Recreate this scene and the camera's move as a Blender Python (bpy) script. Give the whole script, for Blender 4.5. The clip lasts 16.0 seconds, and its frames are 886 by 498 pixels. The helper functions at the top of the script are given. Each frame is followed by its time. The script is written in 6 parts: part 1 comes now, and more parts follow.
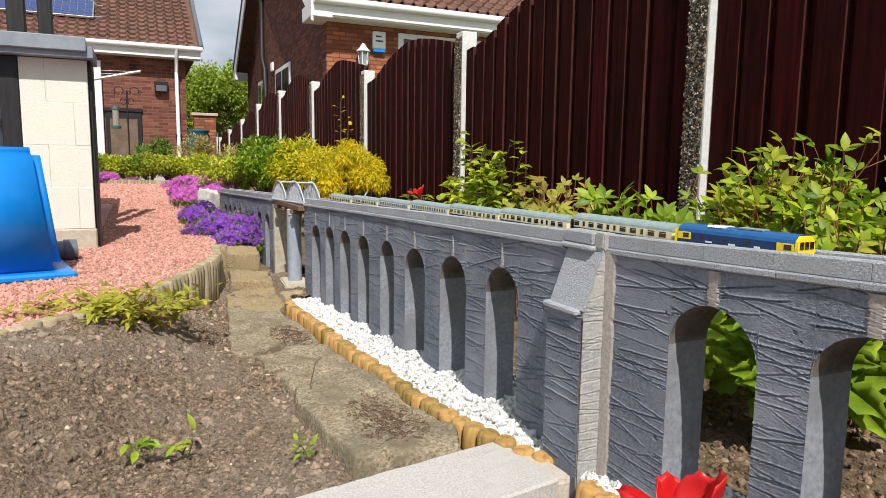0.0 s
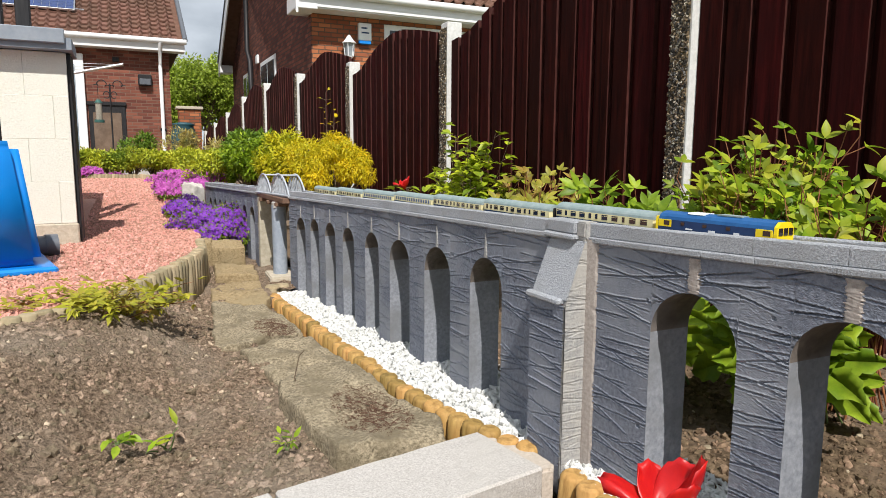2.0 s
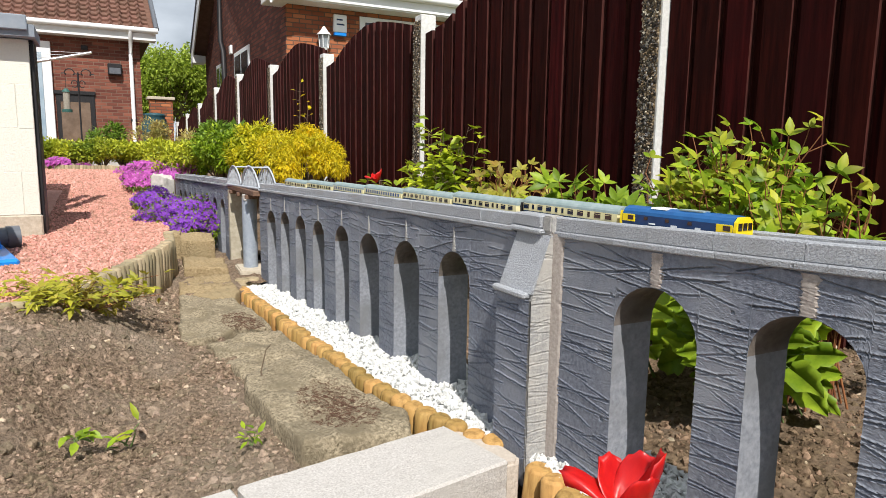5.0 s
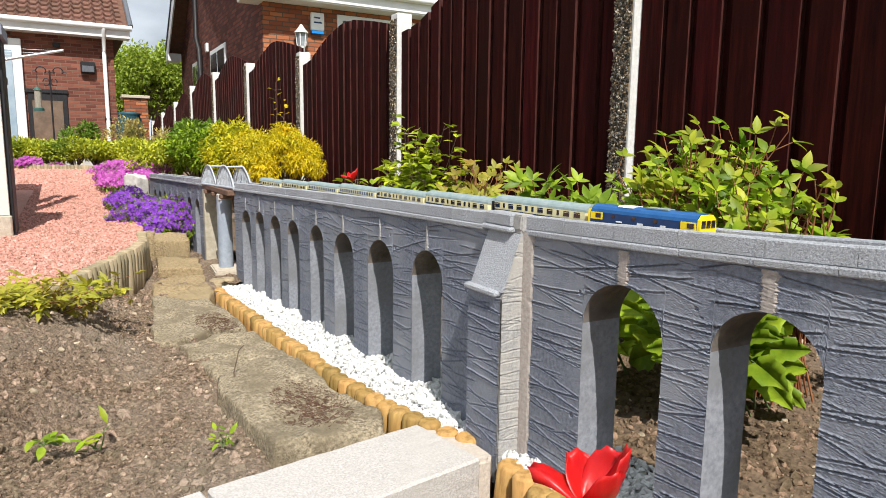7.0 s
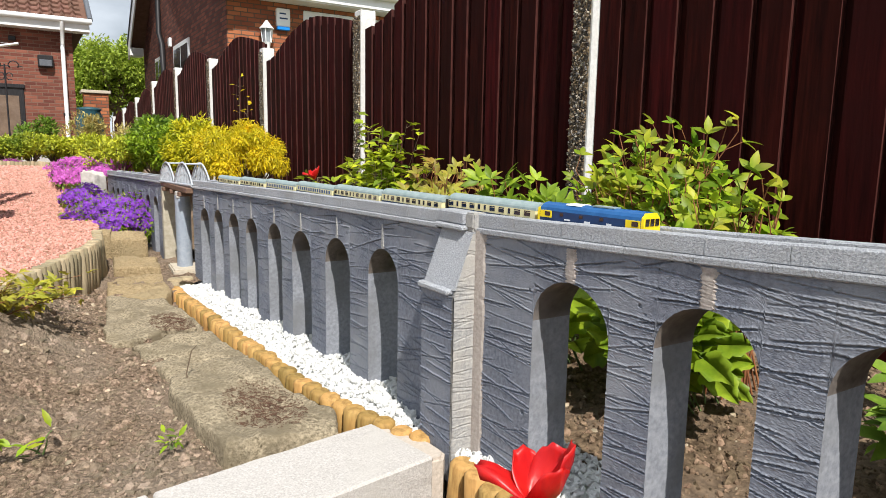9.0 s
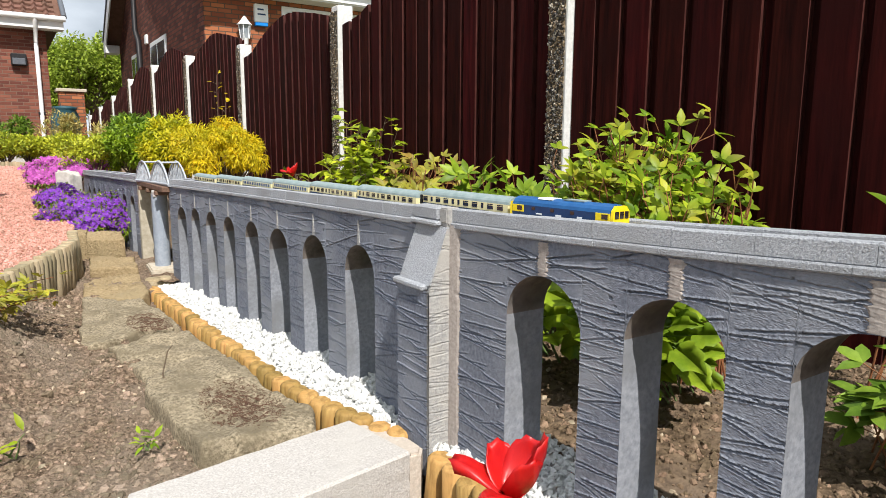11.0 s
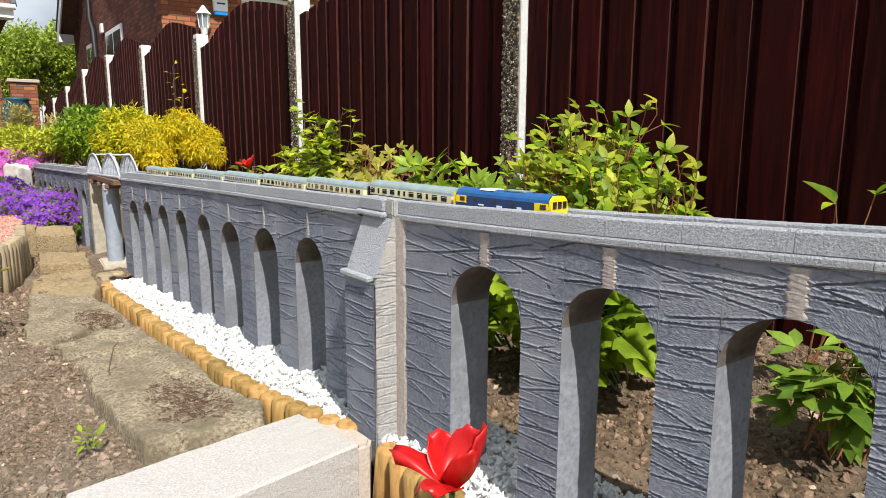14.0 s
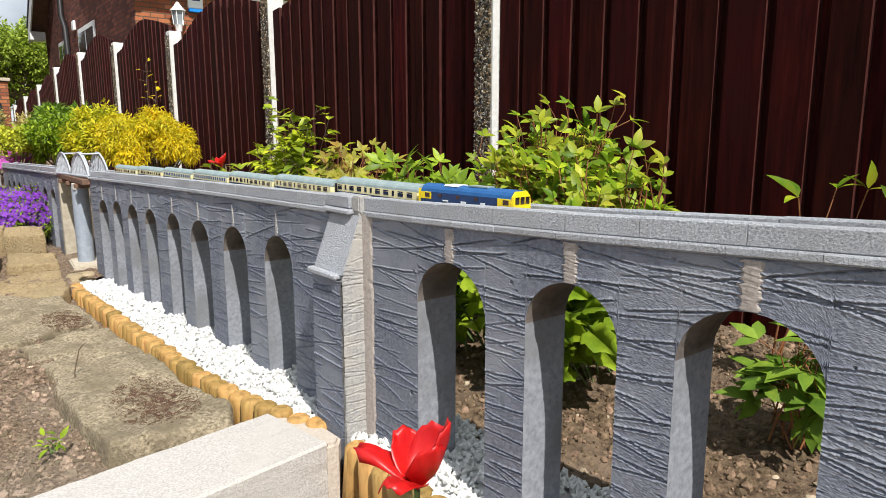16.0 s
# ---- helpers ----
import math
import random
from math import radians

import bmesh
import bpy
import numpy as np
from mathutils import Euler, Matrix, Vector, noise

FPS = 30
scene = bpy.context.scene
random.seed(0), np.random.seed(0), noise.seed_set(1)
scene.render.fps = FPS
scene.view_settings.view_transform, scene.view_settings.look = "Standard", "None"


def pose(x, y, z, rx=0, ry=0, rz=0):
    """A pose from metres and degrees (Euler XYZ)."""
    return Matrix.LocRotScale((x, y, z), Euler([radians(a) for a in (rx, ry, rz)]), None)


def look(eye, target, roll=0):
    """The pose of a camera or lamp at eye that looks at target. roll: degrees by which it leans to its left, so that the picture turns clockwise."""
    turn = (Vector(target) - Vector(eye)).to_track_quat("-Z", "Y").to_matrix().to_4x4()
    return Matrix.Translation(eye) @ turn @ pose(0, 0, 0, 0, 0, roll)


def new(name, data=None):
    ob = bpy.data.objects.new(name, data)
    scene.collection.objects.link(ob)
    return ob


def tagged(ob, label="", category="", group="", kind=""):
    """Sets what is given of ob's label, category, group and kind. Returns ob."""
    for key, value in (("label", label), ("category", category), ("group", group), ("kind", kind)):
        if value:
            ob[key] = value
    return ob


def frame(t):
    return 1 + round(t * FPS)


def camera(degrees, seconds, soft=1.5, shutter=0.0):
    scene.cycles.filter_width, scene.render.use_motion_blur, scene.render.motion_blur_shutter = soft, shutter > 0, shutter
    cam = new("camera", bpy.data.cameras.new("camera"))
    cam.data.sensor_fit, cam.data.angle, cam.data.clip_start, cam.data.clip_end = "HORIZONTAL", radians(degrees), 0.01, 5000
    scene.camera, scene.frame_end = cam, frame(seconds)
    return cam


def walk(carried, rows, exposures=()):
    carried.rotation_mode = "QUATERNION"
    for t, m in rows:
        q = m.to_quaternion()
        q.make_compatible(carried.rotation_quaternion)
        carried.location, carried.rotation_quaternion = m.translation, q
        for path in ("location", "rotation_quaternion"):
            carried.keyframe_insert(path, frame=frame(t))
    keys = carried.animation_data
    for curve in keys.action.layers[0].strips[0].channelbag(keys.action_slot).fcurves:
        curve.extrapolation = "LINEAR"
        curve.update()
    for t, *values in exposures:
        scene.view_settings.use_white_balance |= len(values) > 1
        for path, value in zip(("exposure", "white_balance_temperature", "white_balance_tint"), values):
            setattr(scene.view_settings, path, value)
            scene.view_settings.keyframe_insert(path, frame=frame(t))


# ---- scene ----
cam = camera(67.8, 16.0, soft=0.9)
PATH = [
    (0, (0.22, -0.086, 0.552), (1.047, 1.718, 0.3), 0.7),
    (0.5, (0.22, -0.086, 0.55), (1.048, 1.716, 0.289), 0.7),
    (1, (0.226, -0.086, 0.549), (1.059, 1.712, 0.277), 0.3),
    (1.5, (0.232, -0.086, 0.549), (1.079, 1.704, 0.271), 0.1),
    (2, (0.234, -0.086, 0.547), (1.09, 1.7, 0.273), 0.3),
    (2.5, (0.239, -0.087, 0.547), (1.107, 1.694, 0.271), 0.5),
    (3, (0.24, -0.087, 0.547), (1.123, 1.686, 0.27), 0.8),
    (3.5, (0.241, -0.088, 0.546), (1.137, 1.679, 0.269), 0.9),
    (4, (0.245, -0.087, 0.545), (1.146, 1.675, 0.259), 0.7),
    (6.5, (0.262, -0.096, 0.547), (1.221, 1.635, 0.257), 1.0),
    (7, (0.266, -0.099, 0.547), (1.238, 1.624, 0.252), 0.7),
    (7.5, (0.272, -0.101, 0.548), (1.257, 1.613, 0.244), 0.7),
    (8, (0.282, -0.104, 0.547), (1.286, 1.599, 0.248), 0.7),
    (8.5, (0.29, -0.11, 0.548), (1.319, 1.579, 0.25), 0.9),
    (9, (0.294, -0.112, 0.547), (1.345, 1.563, 0.248), 1.0),
    (11.5, (0.314, -0.126, 0.548), (1.415, 1.514, 0.231), 0.4),
    (12, (0.321, -0.13, 0.549), (1.443, 1.495, 0.23), 0.8),
    (12.5, (0.327, -0.134, 0.548), (1.464, 1.479, 0.222), 0.5),
    (13, (0.33, -0.137, 0.548), (1.474, 1.47, 0.219), 0.3),
    (13.5, (0.334, -0.14, 0.547), (1.486, 1.46, 0.213), 0.2),
    (14, (0.34, -0.145, 0.547), (1.508, 1.443, 0.21), 0.2),
    (14.5, (0.347, -0.148, 0.547), (1.526, 1.432, 0.207), 0.2),
    (15, (0.353, -0.152, 0.548), (1.548, 1.416, 0.209), 0.0),
    (15.5, (0.357, -0.154, 0.545), (1.562, 1.405, 0.201), -0.0),
    (16, (0.362, -0.158, 0.545), (1.574, 1.395, 0.2), -0.1),
]
walk(cam, [(t, look(eye, target, roll)) for t, eye, target, roll in PATH], ((0, 0.05), (4, 0.09), (7, 0.29), (12.5, 0.28), (16, 0.28)))

# ---- world, sun ----
SUN_AZ, SUN_EL = radians(13), radians(51)
world = bpy.data.worlds.new("sky")
scene.world = world
world.use_nodes = True
wn, wl = world.node_tree.nodes, world.node_tree.links
sky = wn.new("ShaderNodeTexSky")
sky.sky_type = "NISHITA"
sky.sun_disc = False
sky.sun_elevation = SUN_EL
sky.sun_rotation = radians(180) + SUN_AZ
bg = wn["Background"]
bg.inputs["Strength"].default_value = 0.034
# thin cloud veil over the sky
wtc = wn.new("ShaderNodeTexCoord")
wmap = wn.new("ShaderNodeMapping")
wmap.inputs["Scale"].default_value = (2.5, 2.5, 6)
wno = wn.new("ShaderNodeTexNoise")
wno.inputs["Scale"].default_value = 2.2
wno.inputs["Detail"].default_value = 6
wr = wn.new("ShaderNodeValToRGB")
wr.color_ramp.elements[0].color = (0.5, 0.5, 0.5, 1)
wr.color_ramp.elements[0].position, wr.color_ramp.elements[1].position = 0.34, 0.66
wmix = wn.new("ShaderNodeMixRGB")
wmix.inputs[2].default_value = (21.5, 23.4, 25.8, 1)
wl.new(wtc.outputs["Generated"], wmap.inputs[0])
wl.new(wmap.outputs[0], wno.inputs["Vector"])
wl.new(wno.outputs["Fac"], wr.inputs[0])
wl.new(wr.outputs[0], wmix.inputs[0])
wl.new(sky.outputs[0], wmix.inputs[1])
wl.new(wmix.outputs[0], bg.inputs["Color"])
sun = new("sun", bpy.data.lights.new("sun", "SUN"))
sun.data.energy = 5.0
sun.data.angle = radians(0.55)
sun.data.color = (1.0, 0.96, 0.9)
travel = Vector((math.sin(SUN_AZ) * math.cos(SUN_EL), math.cos(SUN_AZ) * math.cos(SUN_EL), -math.sin(SUN_EL)))
sun.matrix_world = look((0, 0, 30), Vector((0, 0, 30)) + travel)


# ---- materials ----
def mat(name, a, b, scale=20.0, rough=0.85, bump=0.3, c=None, big=2.0, metal=0.0, stretch=(1, 1, 1), island=0.0, spec=0.3, dist=0.004, objrand=0.0, trans=0.0, coat=0.0):
    """Two-scale procedural surface: fine grain between a and b, broad patches towards c, fine relief."""
    m = bpy.data.materials.new(name)
    m.use_nodes = True
    n, l = m.node_tree.nodes, m.node_tree.links
    p = n["Principled BSDF"]
    tc = n.new("ShaderNodeTexCoord")
    mp = n.new("ShaderNodeMapping")
    mp.inputs["Scale"].default_value = stretch
    l.new(tc.outputs["Object"], mp.inputs[0])
    fine = n.new("ShaderNodeTexNoise")
    fine.inputs["Scale"].default_value, fine.inputs["Detail"].default_value, fine.inputs["Roughness"].default_value = scale, 7, 0.65
    l.new(mp.outputs[0], fine.inputs["Vector"])
    ramp = n.new("ShaderNodeValToRGB")
    ramp.color_ramp.elements[0].position, ramp.color_ramp.elements[1].position = 0.33, 0.67
    ramp.color_ramp.elements[0].color, ramp.color_ramp.elements[1].color = (*a, 1), (*b, 1)
    l.new(fine.outputs["Fac"], ramp.inputs[0])
    col = ramp.outputs[0]
    if c:
        coarse = n.new("ShaderNodeTexNoise")
        coarse.inputs["Scale"].default_value, coarse.inputs["Detail"].default_value = big, 4
        l.new(tc.outputs["Object"], coarse.inputs["Vector"])
        r2 = n.new("ShaderNodeValToRGB")
        r2.color_ramp.elements[0].position, r2.color_ramp.elements[1].position = 0.45, 0.7
        l.new(coarse.outputs["Fac"], r2.inputs[0])
        mx = n.new("ShaderNodeMixRGB")
        mx.inputs[2].default_value = (*c, 1)
        l.new(r2.outputs[0], mx.inputs[0])
        l.new(col, mx.inputs[1])
        col = mx.outputs[0]
    for amount, node, out in ((island, "ShaderNodeNewGeometry", "Random Per Island"), (objrand, "ShaderNodeObjectInfo", "Random")):
        if amount:
            g = n.new(node)
            hs = n.new("ShaderNodeHueSaturation")
            mr = n.new("ShaderNodeMapRange")
            mr.inputs["To Min"].default_value, mr.inputs["To Max"].default_value = 1 - amount, 1 + amount
            l.new(g.outputs[out], mr.inputs[0])
            l.new(mr.outputs[0], hs.inputs["Value"])
            mh = n.new("ShaderNodeMapRange")
            mh.inputs["To Min"].default_value, mh.inputs["To Max"].default_value = 0.5 + amount * 0.03, 0.5 - amount * 0.03
            l.new(g.outputs[out], mh.inputs[0])
            l.new(mh.outputs[0], hs.inputs["Hue"])
            l.new(col, hs.inputs["Color"])
            col = hs.outputs[0]
    l.new(col, p.inputs["Base Color"])
    p.inputs["Roughness"].default_value, p.inputs["Metallic"].default_value = rough, metal
    p.inputs["Specular IOR Level"].default_value = spec
    p.inputs["Coat Weight"].default_value = coat
    if bump:
        bp = n.new("ShaderNodeBump")
        bp.inputs["Strength"].default_value, bp.inputs["Distance"].default_value = bump, dist
        l.new(fine.outputs["Fac"], bp.inputs["Height"])
        l.new(bp.outputs[0], p.inputs["Normal"])
    if trans:
        tr = n.new("ShaderNodeBsdfTranslucent")
        l.new(col, tr.inputs[0])
        ms = n.new("ShaderNodeMixShader")
        ms.inputs[0].default_value = trans
        l.new(p.outputs[0], ms.inputs[1])
        l.new(tr.outputs[0], ms.inputs[2])
        l.new(ms.outputs[0], n["Material Output"].inputs[0])
    return m


def brick_material(name, a, b, mortar, w=0.225, h=0.075, axis="x"):
    m = mat(name, a, b, 3, 0.9, 0.2)
    n, l = m.node_tree.nodes, m.node_tree.links
    tc = n.new("ShaderNodeTexCoord")
    sp, cb = n.new("ShaderNodeSeparateXYZ"), n.new("ShaderNodeCombineXYZ")
    l.new(tc.outputs["Object"], sp.inputs[0])
    l.new(sp.outputs["X" if axis == "x" else "Y"], cb.inputs["X"])
    l.new(sp.outputs["Z"], cb.inputs["Y"])
    br = n.new("ShaderNodeTexBrick")
    br.inputs["Scale"].default_value = 1
    br.inputs["Brick Width"].default_value, br.inputs["Row Height"].default_value = w, h
    br.inputs["Mortar Size"].default_value, br.inputs["Mortar Smooth"].default_value = 0.009, 0.2
    br.inputs["Color1"].default_value, br.inputs["Color2"].default_value, br.inputs["Mortar"].default_value = (*a, 1), (*b, 1), (*mortar, 1)
    br.inputs["Bias"].default_value = -0.2
    l.new(cb.outputs[0], br.inputs["Vector"])
    no = n.new("ShaderNodeTexNoise")
    no.inputs["Scale"].default_value = 1.3
    no.inputs["Detail"].default_value = 5
    l.new(tc.outputs["Object"], no.inputs["Vector"])
    mr = n.new("ShaderNodeMapRange")
    mr.inputs["To Min"].default_value, mr.inputs["To Max"].default_value = 0.65, 1.3
    l.new(no.outputs["Fac"], mr.inputs[0])
    mx = n.new("ShaderNodeMixRGB")
    mx.blend_type = "MULTIPLY"
    mx.inputs[0].default_value = 1
    l.new(br.outputs["Color"], mx.inputs[1])
    l.new(mr.outputs[0], mx.inputs[2])
    p = n["Principled BSDF"]
    l.new(mx.outputs[0], p.inputs["Base Color"])
    bp = n.new("ShaderNodeBump")
    bp.invert = True
    bp.inputs["Distance"].default_value = 0.008
    l.new(br.outputs["Fac"], bp.inputs["Height"])
    l.new(bp.outputs[0], p.inputs["Normal"])
    return m


M_VIA = mat("cast_concrete", (0.112, 0.125, 0.16), (0.23, 0.247, 0.293), 150, 0.8, 0.7, (0.255, 0.268, 0.3), 7, dist=0.0016)
M_CONC = mat("cast_coping", (0.27, 0.285, 0.315), (0.5, 0.515, 0.545), 330, 0.9, 1.0, (0.36, 0.37, 0.39), 14, dist=0.004, objrand=0.08)
# Buttress side's sunlight is put into this paler tone; crown joints share it.
M_SIDE = mat("sunlit_side_pale_joint", (0.22, 0.222, 0.228), (0.44, 0.43, 0.41), 160, 0.9, 0.8, (0.4, 0.38, 0.35), 9, dist=0.002)
# Darker and browner than the wall; covers every arch soffit.
M_SOFFIT = mat("brown_soffit", (0.1, 0.085, 0.075), (0.2, 0.17, 0.15), 60, 0.9, 0.5, (0.15, 0.14, 0.14), 12, dist=0.0015)
M_CEMENT = mat("pale_cement", (0.4, 0.34, 0.28), (0.6, 0.53, 0.46), 140, 0.95, 0.8, (0.48, 0.42, 0.35), 10, dist=0.002)
M_MORTAR = mat("mortar", (0.27, 0.235, 0.215), (0.42, 0.375, 0.34), 160, 0.9, 0.5, dist=0.001)
# Unscored jambs; sun on the reveals is put into the paler tone.
M_JAMB = mat("smooth_sunlit_concrete", (0.18, 0.192, 0.222), (0.3, 0.315, 0.35), 110, 0.85, 0.5, (0.17, 0.175, 0.185), 7, dist=0.0015)
M_BLOCK = mat("white_block", (0.36, 0.335, 0.31), (0.61, 0.58, 0.55), 300, 0.95, 1.0, (0.5, 0.475, 0.44), 5, dist=0.002)
M_SOIL = mat("soil", (0.075, 0.05, 0.033), (0.46, 0.335, 0.235), 95, 0.95, 1.0, (0.33, 0.26, 0.195), 3.0, dist=0.024, spec=0.1)
M_CLOD = mat("soil_clods", (0.085, 0.06, 0.04), (0.4, 0.3, 0.21), 120, 0.95, 1.0, (0.28, 0.225, 0.17), 3.0, dist=0.006, island=0.42, spec=0.1)
M_CLODB = mat("dark_clods", (0.08, 0.054, 0.034), (0.29, 0.205, 0.135), 60, 0.95, 0.9, dist=0.004, island=0.35, spec=0.1)
M_SOILB = mat("dark_soil", (0.055, 0.037, 0.024), (0.24, 0.17, 0.11), 46, 0.95, 1.0, (0.2, 0.15, 0.11), 3.5, dist=0.014, spec=0.1)
M_PEBBLE = mat("pebbles", (0.32, 0.25, 0.16), (0.52, 0.43, 0.32), 60, 0.8, 0.3, island=0.4)
M_CHIP = mat("white_gravel", (0.56, 0.56, 0.54), (0.74, 0.74, 0.72), 60, 0.75, 0.3, island=0.12)
M_RED = mat("red_gravel", (0.42, 0.2, 0.15), (0.6, 0.33, 0.26), 45, 0.9, 0.9, (0.52, 0.29, 0.23), 4, dist=0.012)
M_REDC = mat("red_gravel_chips", (0.42, 0.2, 0.15), (0.62, 0.34, 0.27), 60, 0.9, 0.4, island=0.4)
M_STONE = mat("sandstone", (0.105, 0.083, 0.05), (0.5, 0.415, 0.285), 130, 0.95, 1.0, (0.2, 0.163, 0.105), 12, dist=0.007)
M_STONE2 = mat("yellow_sandstone", (0.26, 0.19, 0.1), (0.46, 0.35, 0.2), 90, 0.95, 1.0, (0.36, 0.28, 0.16), 5, dist=0.012)
M_MOSS = mat("red_moss", (0.07, 0.034, 0.022), (0.15, 0.085, 0.055), 90, 0.95, 0.8, dist=0.004)
M_LOG = mat("pine_log", (0.2, 0.105, 0.028), (0.54, 0.35, 0.12), 14, 0.7, 0.5, (0.42, 0.24, 0.075), 30, stretch=(4, 4, 0.6), objrand=0.35, dist=0.003)
M_EDGE = mat("weathered_edging", (0.25, 0.19, 0.11), (0.43, 0.35, 0.22), 18, 0.85, 0.5, (0.32, 0.27, 0.17), 12, stretch=(4, 4, 0.5), objrand=0.25, dist=0.003)
M_FENCE = mat("fence_stain", (0.010, 0.0016, 0.0014), (0.046, 0.0064, 0.005), 11, 0.75, 0.5, (0.022, 0.0042, 0.0036), 5, stretch=(5, 5, 0.3), objrand=0.25, spec=0.05, dist=0.004)
# Lighter stain that puts the sun's highlight into the board edges.
M_FEDGE = mat("sunlit_board_edge", (0.03, 0.006, 0.0045), (0.085, 0.022, 0.017), 30, 0.7, 0.3, stretch=(3, 3, 0.5))
M_POSTW = mat("white_concrete", (0.55, 0.55, 0.53), (0.74, 0.74, 0.72), 60, 0.85, 0.4, (0.66, 0.65, 0.62), 5)
M_AGG = mat("exposed_aggregate", (0.03, 0.02, 0.014), (0.5, 0.37, 0.24), 150, 0.85, 1.0, dist=0.006)
an, al_ = M_AGG.node_tree.nodes, M_AGG.node_tree.links
avo = an.new("ShaderNodeTexVoronoi")
avo.inputs["Scale"].default_value = 95
atc = an.new("ShaderNodeTexCoord")
al_.new(atc.outputs["Object"], avo.inputs["Vector"])
ase = an.new("ShaderNodeSeparateColor")
al_.new(avo.outputs["Color"], ase.inputs[0])
arm = an.new("ShaderNodeValToRGB")
arm.color_ramp.interpolation = "CONSTANT"
arm.color_ramp.elements[0].color = (0.03, 0.025, 0.019, 1)
arm.color_ramp.elements[1].position, arm.color_ramp.elements[1].color = 0.9, (0.52, 0.46, 0.36, 1)
for pos, col in ((0.35, (0.07, 0.055, 0.038)), (0.6, (0.15, 0.105, 0.055)), (0.76, (0.27, 0.2, 0.12))):
    arm.color_ramp.elements.new(pos).color = (*col, 1)
al_.new(ase.outputs[0], arm.inputs[0])
al_.new(arm.outputs[0], an["Principled BSDF"].inputs["Base Color"])
abp = an.new("ShaderNodeBump")
abp.invert = True
abp.inputs["Distance"].default_value = 0.004
al_.new(avo.outputs["Distance"], abp.inputs["Height"])
al_.new(abp.outputs[0], an["Principled BSDF"].inputs["Normal"])
M_AGGP = mat("aggregate_pebbles", (0.1, 0.1, 0.1), (0.2, 0.2, 0.2), 60, 0.6, 0.3, spec=0.4)
pn_, pl_ = M_AGGP.node_tree.nodes, M_AGGP.node_tree.links
pge = pn_.new("ShaderNodeNewGeometry")
prm = pn_.new("ShaderNodeValToRGB")
prm.color_ramp.interpolation = "CONSTANT"
prm.color_ramp.elements[0].color = (0.03, 0.025, 0.02, 1)
prm.color_ramp.elements[1].position, prm.color_ramp.elements[1].color = 0.9, (0.6, 0.54, 0.44, 1)
for pos, col in ((0.3, (0.08, 0.06, 0.04)), (0.5, (0.16, 0.11, 0.06)), (0.7, (0.28, 0.21, 0.13)), (0.82, (0.2, 0.19, 0.18))):
    prm.color_ramp.elements.new(pos).color = (*col, 1)
pl_.new(pge.outputs["Random Per Island"], prm.inputs[0])
pl_.new(prm.outputs[0], pn_["Principled BSDF"].inputs["Base Color"])
M_LEAF = mat("green_leaf", (0.15, 0.26, 0.014), (0.32, 0.43, 0.028), 30, 0.45, 0.15, island=0.4, trans=0.38, dist=0.002, spec=0.3)
M_LEAFD = mat("dark_leaf", (0.1, 0.19, 0.02), (0.2, 0.31, 0.035), 30, 0.5, 0.15, island=0.35, trans=0.3, dist=0.002, spec=0.25)
M_LEAFR = mat("peony_leaf", (0.13, 0.25, 0.01), (0.31, 0.43, 0.022), 16, 0.45, 0.25, (0.34, 0.31, 0.03), 8, island=0.5, trans=0.36, dist=0.003, spec=0.25)
M_LEAFY = mat("yellow_leaf", (0.66, 0.5, 0.01), (0.84, 0.67, 0.02), 30, 0.5, 0.1, (0.52, 0.5, 0.025), 4, island=0.3, trans=0.4, dist=0.002)
M_LEAFB = mat("bronze_leaf", (0.3, 0.27, 0.03), (0.42, 0.42, 0.06), 14, 0.45, 0.2, (0.28, 0.14, 0.045), 9, island=0.3, trans=0.4, dist=0.002, spec=0.3)
M_LEAFS = mat("shrub_leaf", (0.24, 0.34, 0.014), (0.5, 0.54, 0.03), 25, 0.42, 0.15, (0.13, 0.23, 0.015), 5, island=0.45, trans=0.35, dist=0.002, spec=0.35)
M_LEAFG = mat("golden_green_leaf", (0.5, 0.47, 0.015), (0.72, 0.63, 0.03), 30, 0.5, 0.1, (0.3, 0.38, 0.02), 4, island=0.3, trans=0.4, dist=0.002)
M_HEDGE = mat("hedge_leaf", (0.36, 0.41, 0.025), (0.58, 0.58, 0.05), 20, 0.5, 0.1, (0.2, 0.28, 0.03), 3, island=0.35, trans=0.3)
M_TREE = mat("tree_leaf", (0.22, 0.32, 0.035), (0.4, 0.48, 0.07), 5, 0.6, 0.1, island=0.4, trans=0.4)
M_TAN = mat("tan_leaf", (0.4, 0.32, 0.1), (0.55, 0.45, 0.16), 15, 0.6, 0.1, (0.3, 0.3, 0.08), 5, island=0.3, trans=0.3)
M_STEM = mat("red_stem", (0.2, 0.07, 0.035), (0.3, 0.13, 0.05), 40, 0.6, 0.2)
M_BARK = mat("bark", (0.1, 0.07, 0.05), (0.2, 0.15, 0.1), 30, 0.9, 0.5)
M_PURPLE = mat("purple_petal", (0.17, 0.03, 0.4), (0.31, 0.075, 0.56), 30, 0.6, 0.1, island=0.3, trans=0.25)
M_MAGENTA = mat("magenta_petal", (0.42, 0.07, 0.36), (0.58, 0.14, 0.5), 30, 0.6, 0.1, island=0.3, trans=0.25)
M_TULIP = mat("tulip_petal", (0.55, 0.008, 0.012), (0.72, 0.02, 0.015), 25, 0.35, 0.12, (0.62, 0.015, 0.02), 15, trans=0.3, stretch=(3, 3, 1), spec=0.5)
M_TSTEM = mat("tulip_stem", (0.1, 0.16, 0.05), (0.16, 0.23, 0.08), 30, 0.5, 0.1, trans=0.1)
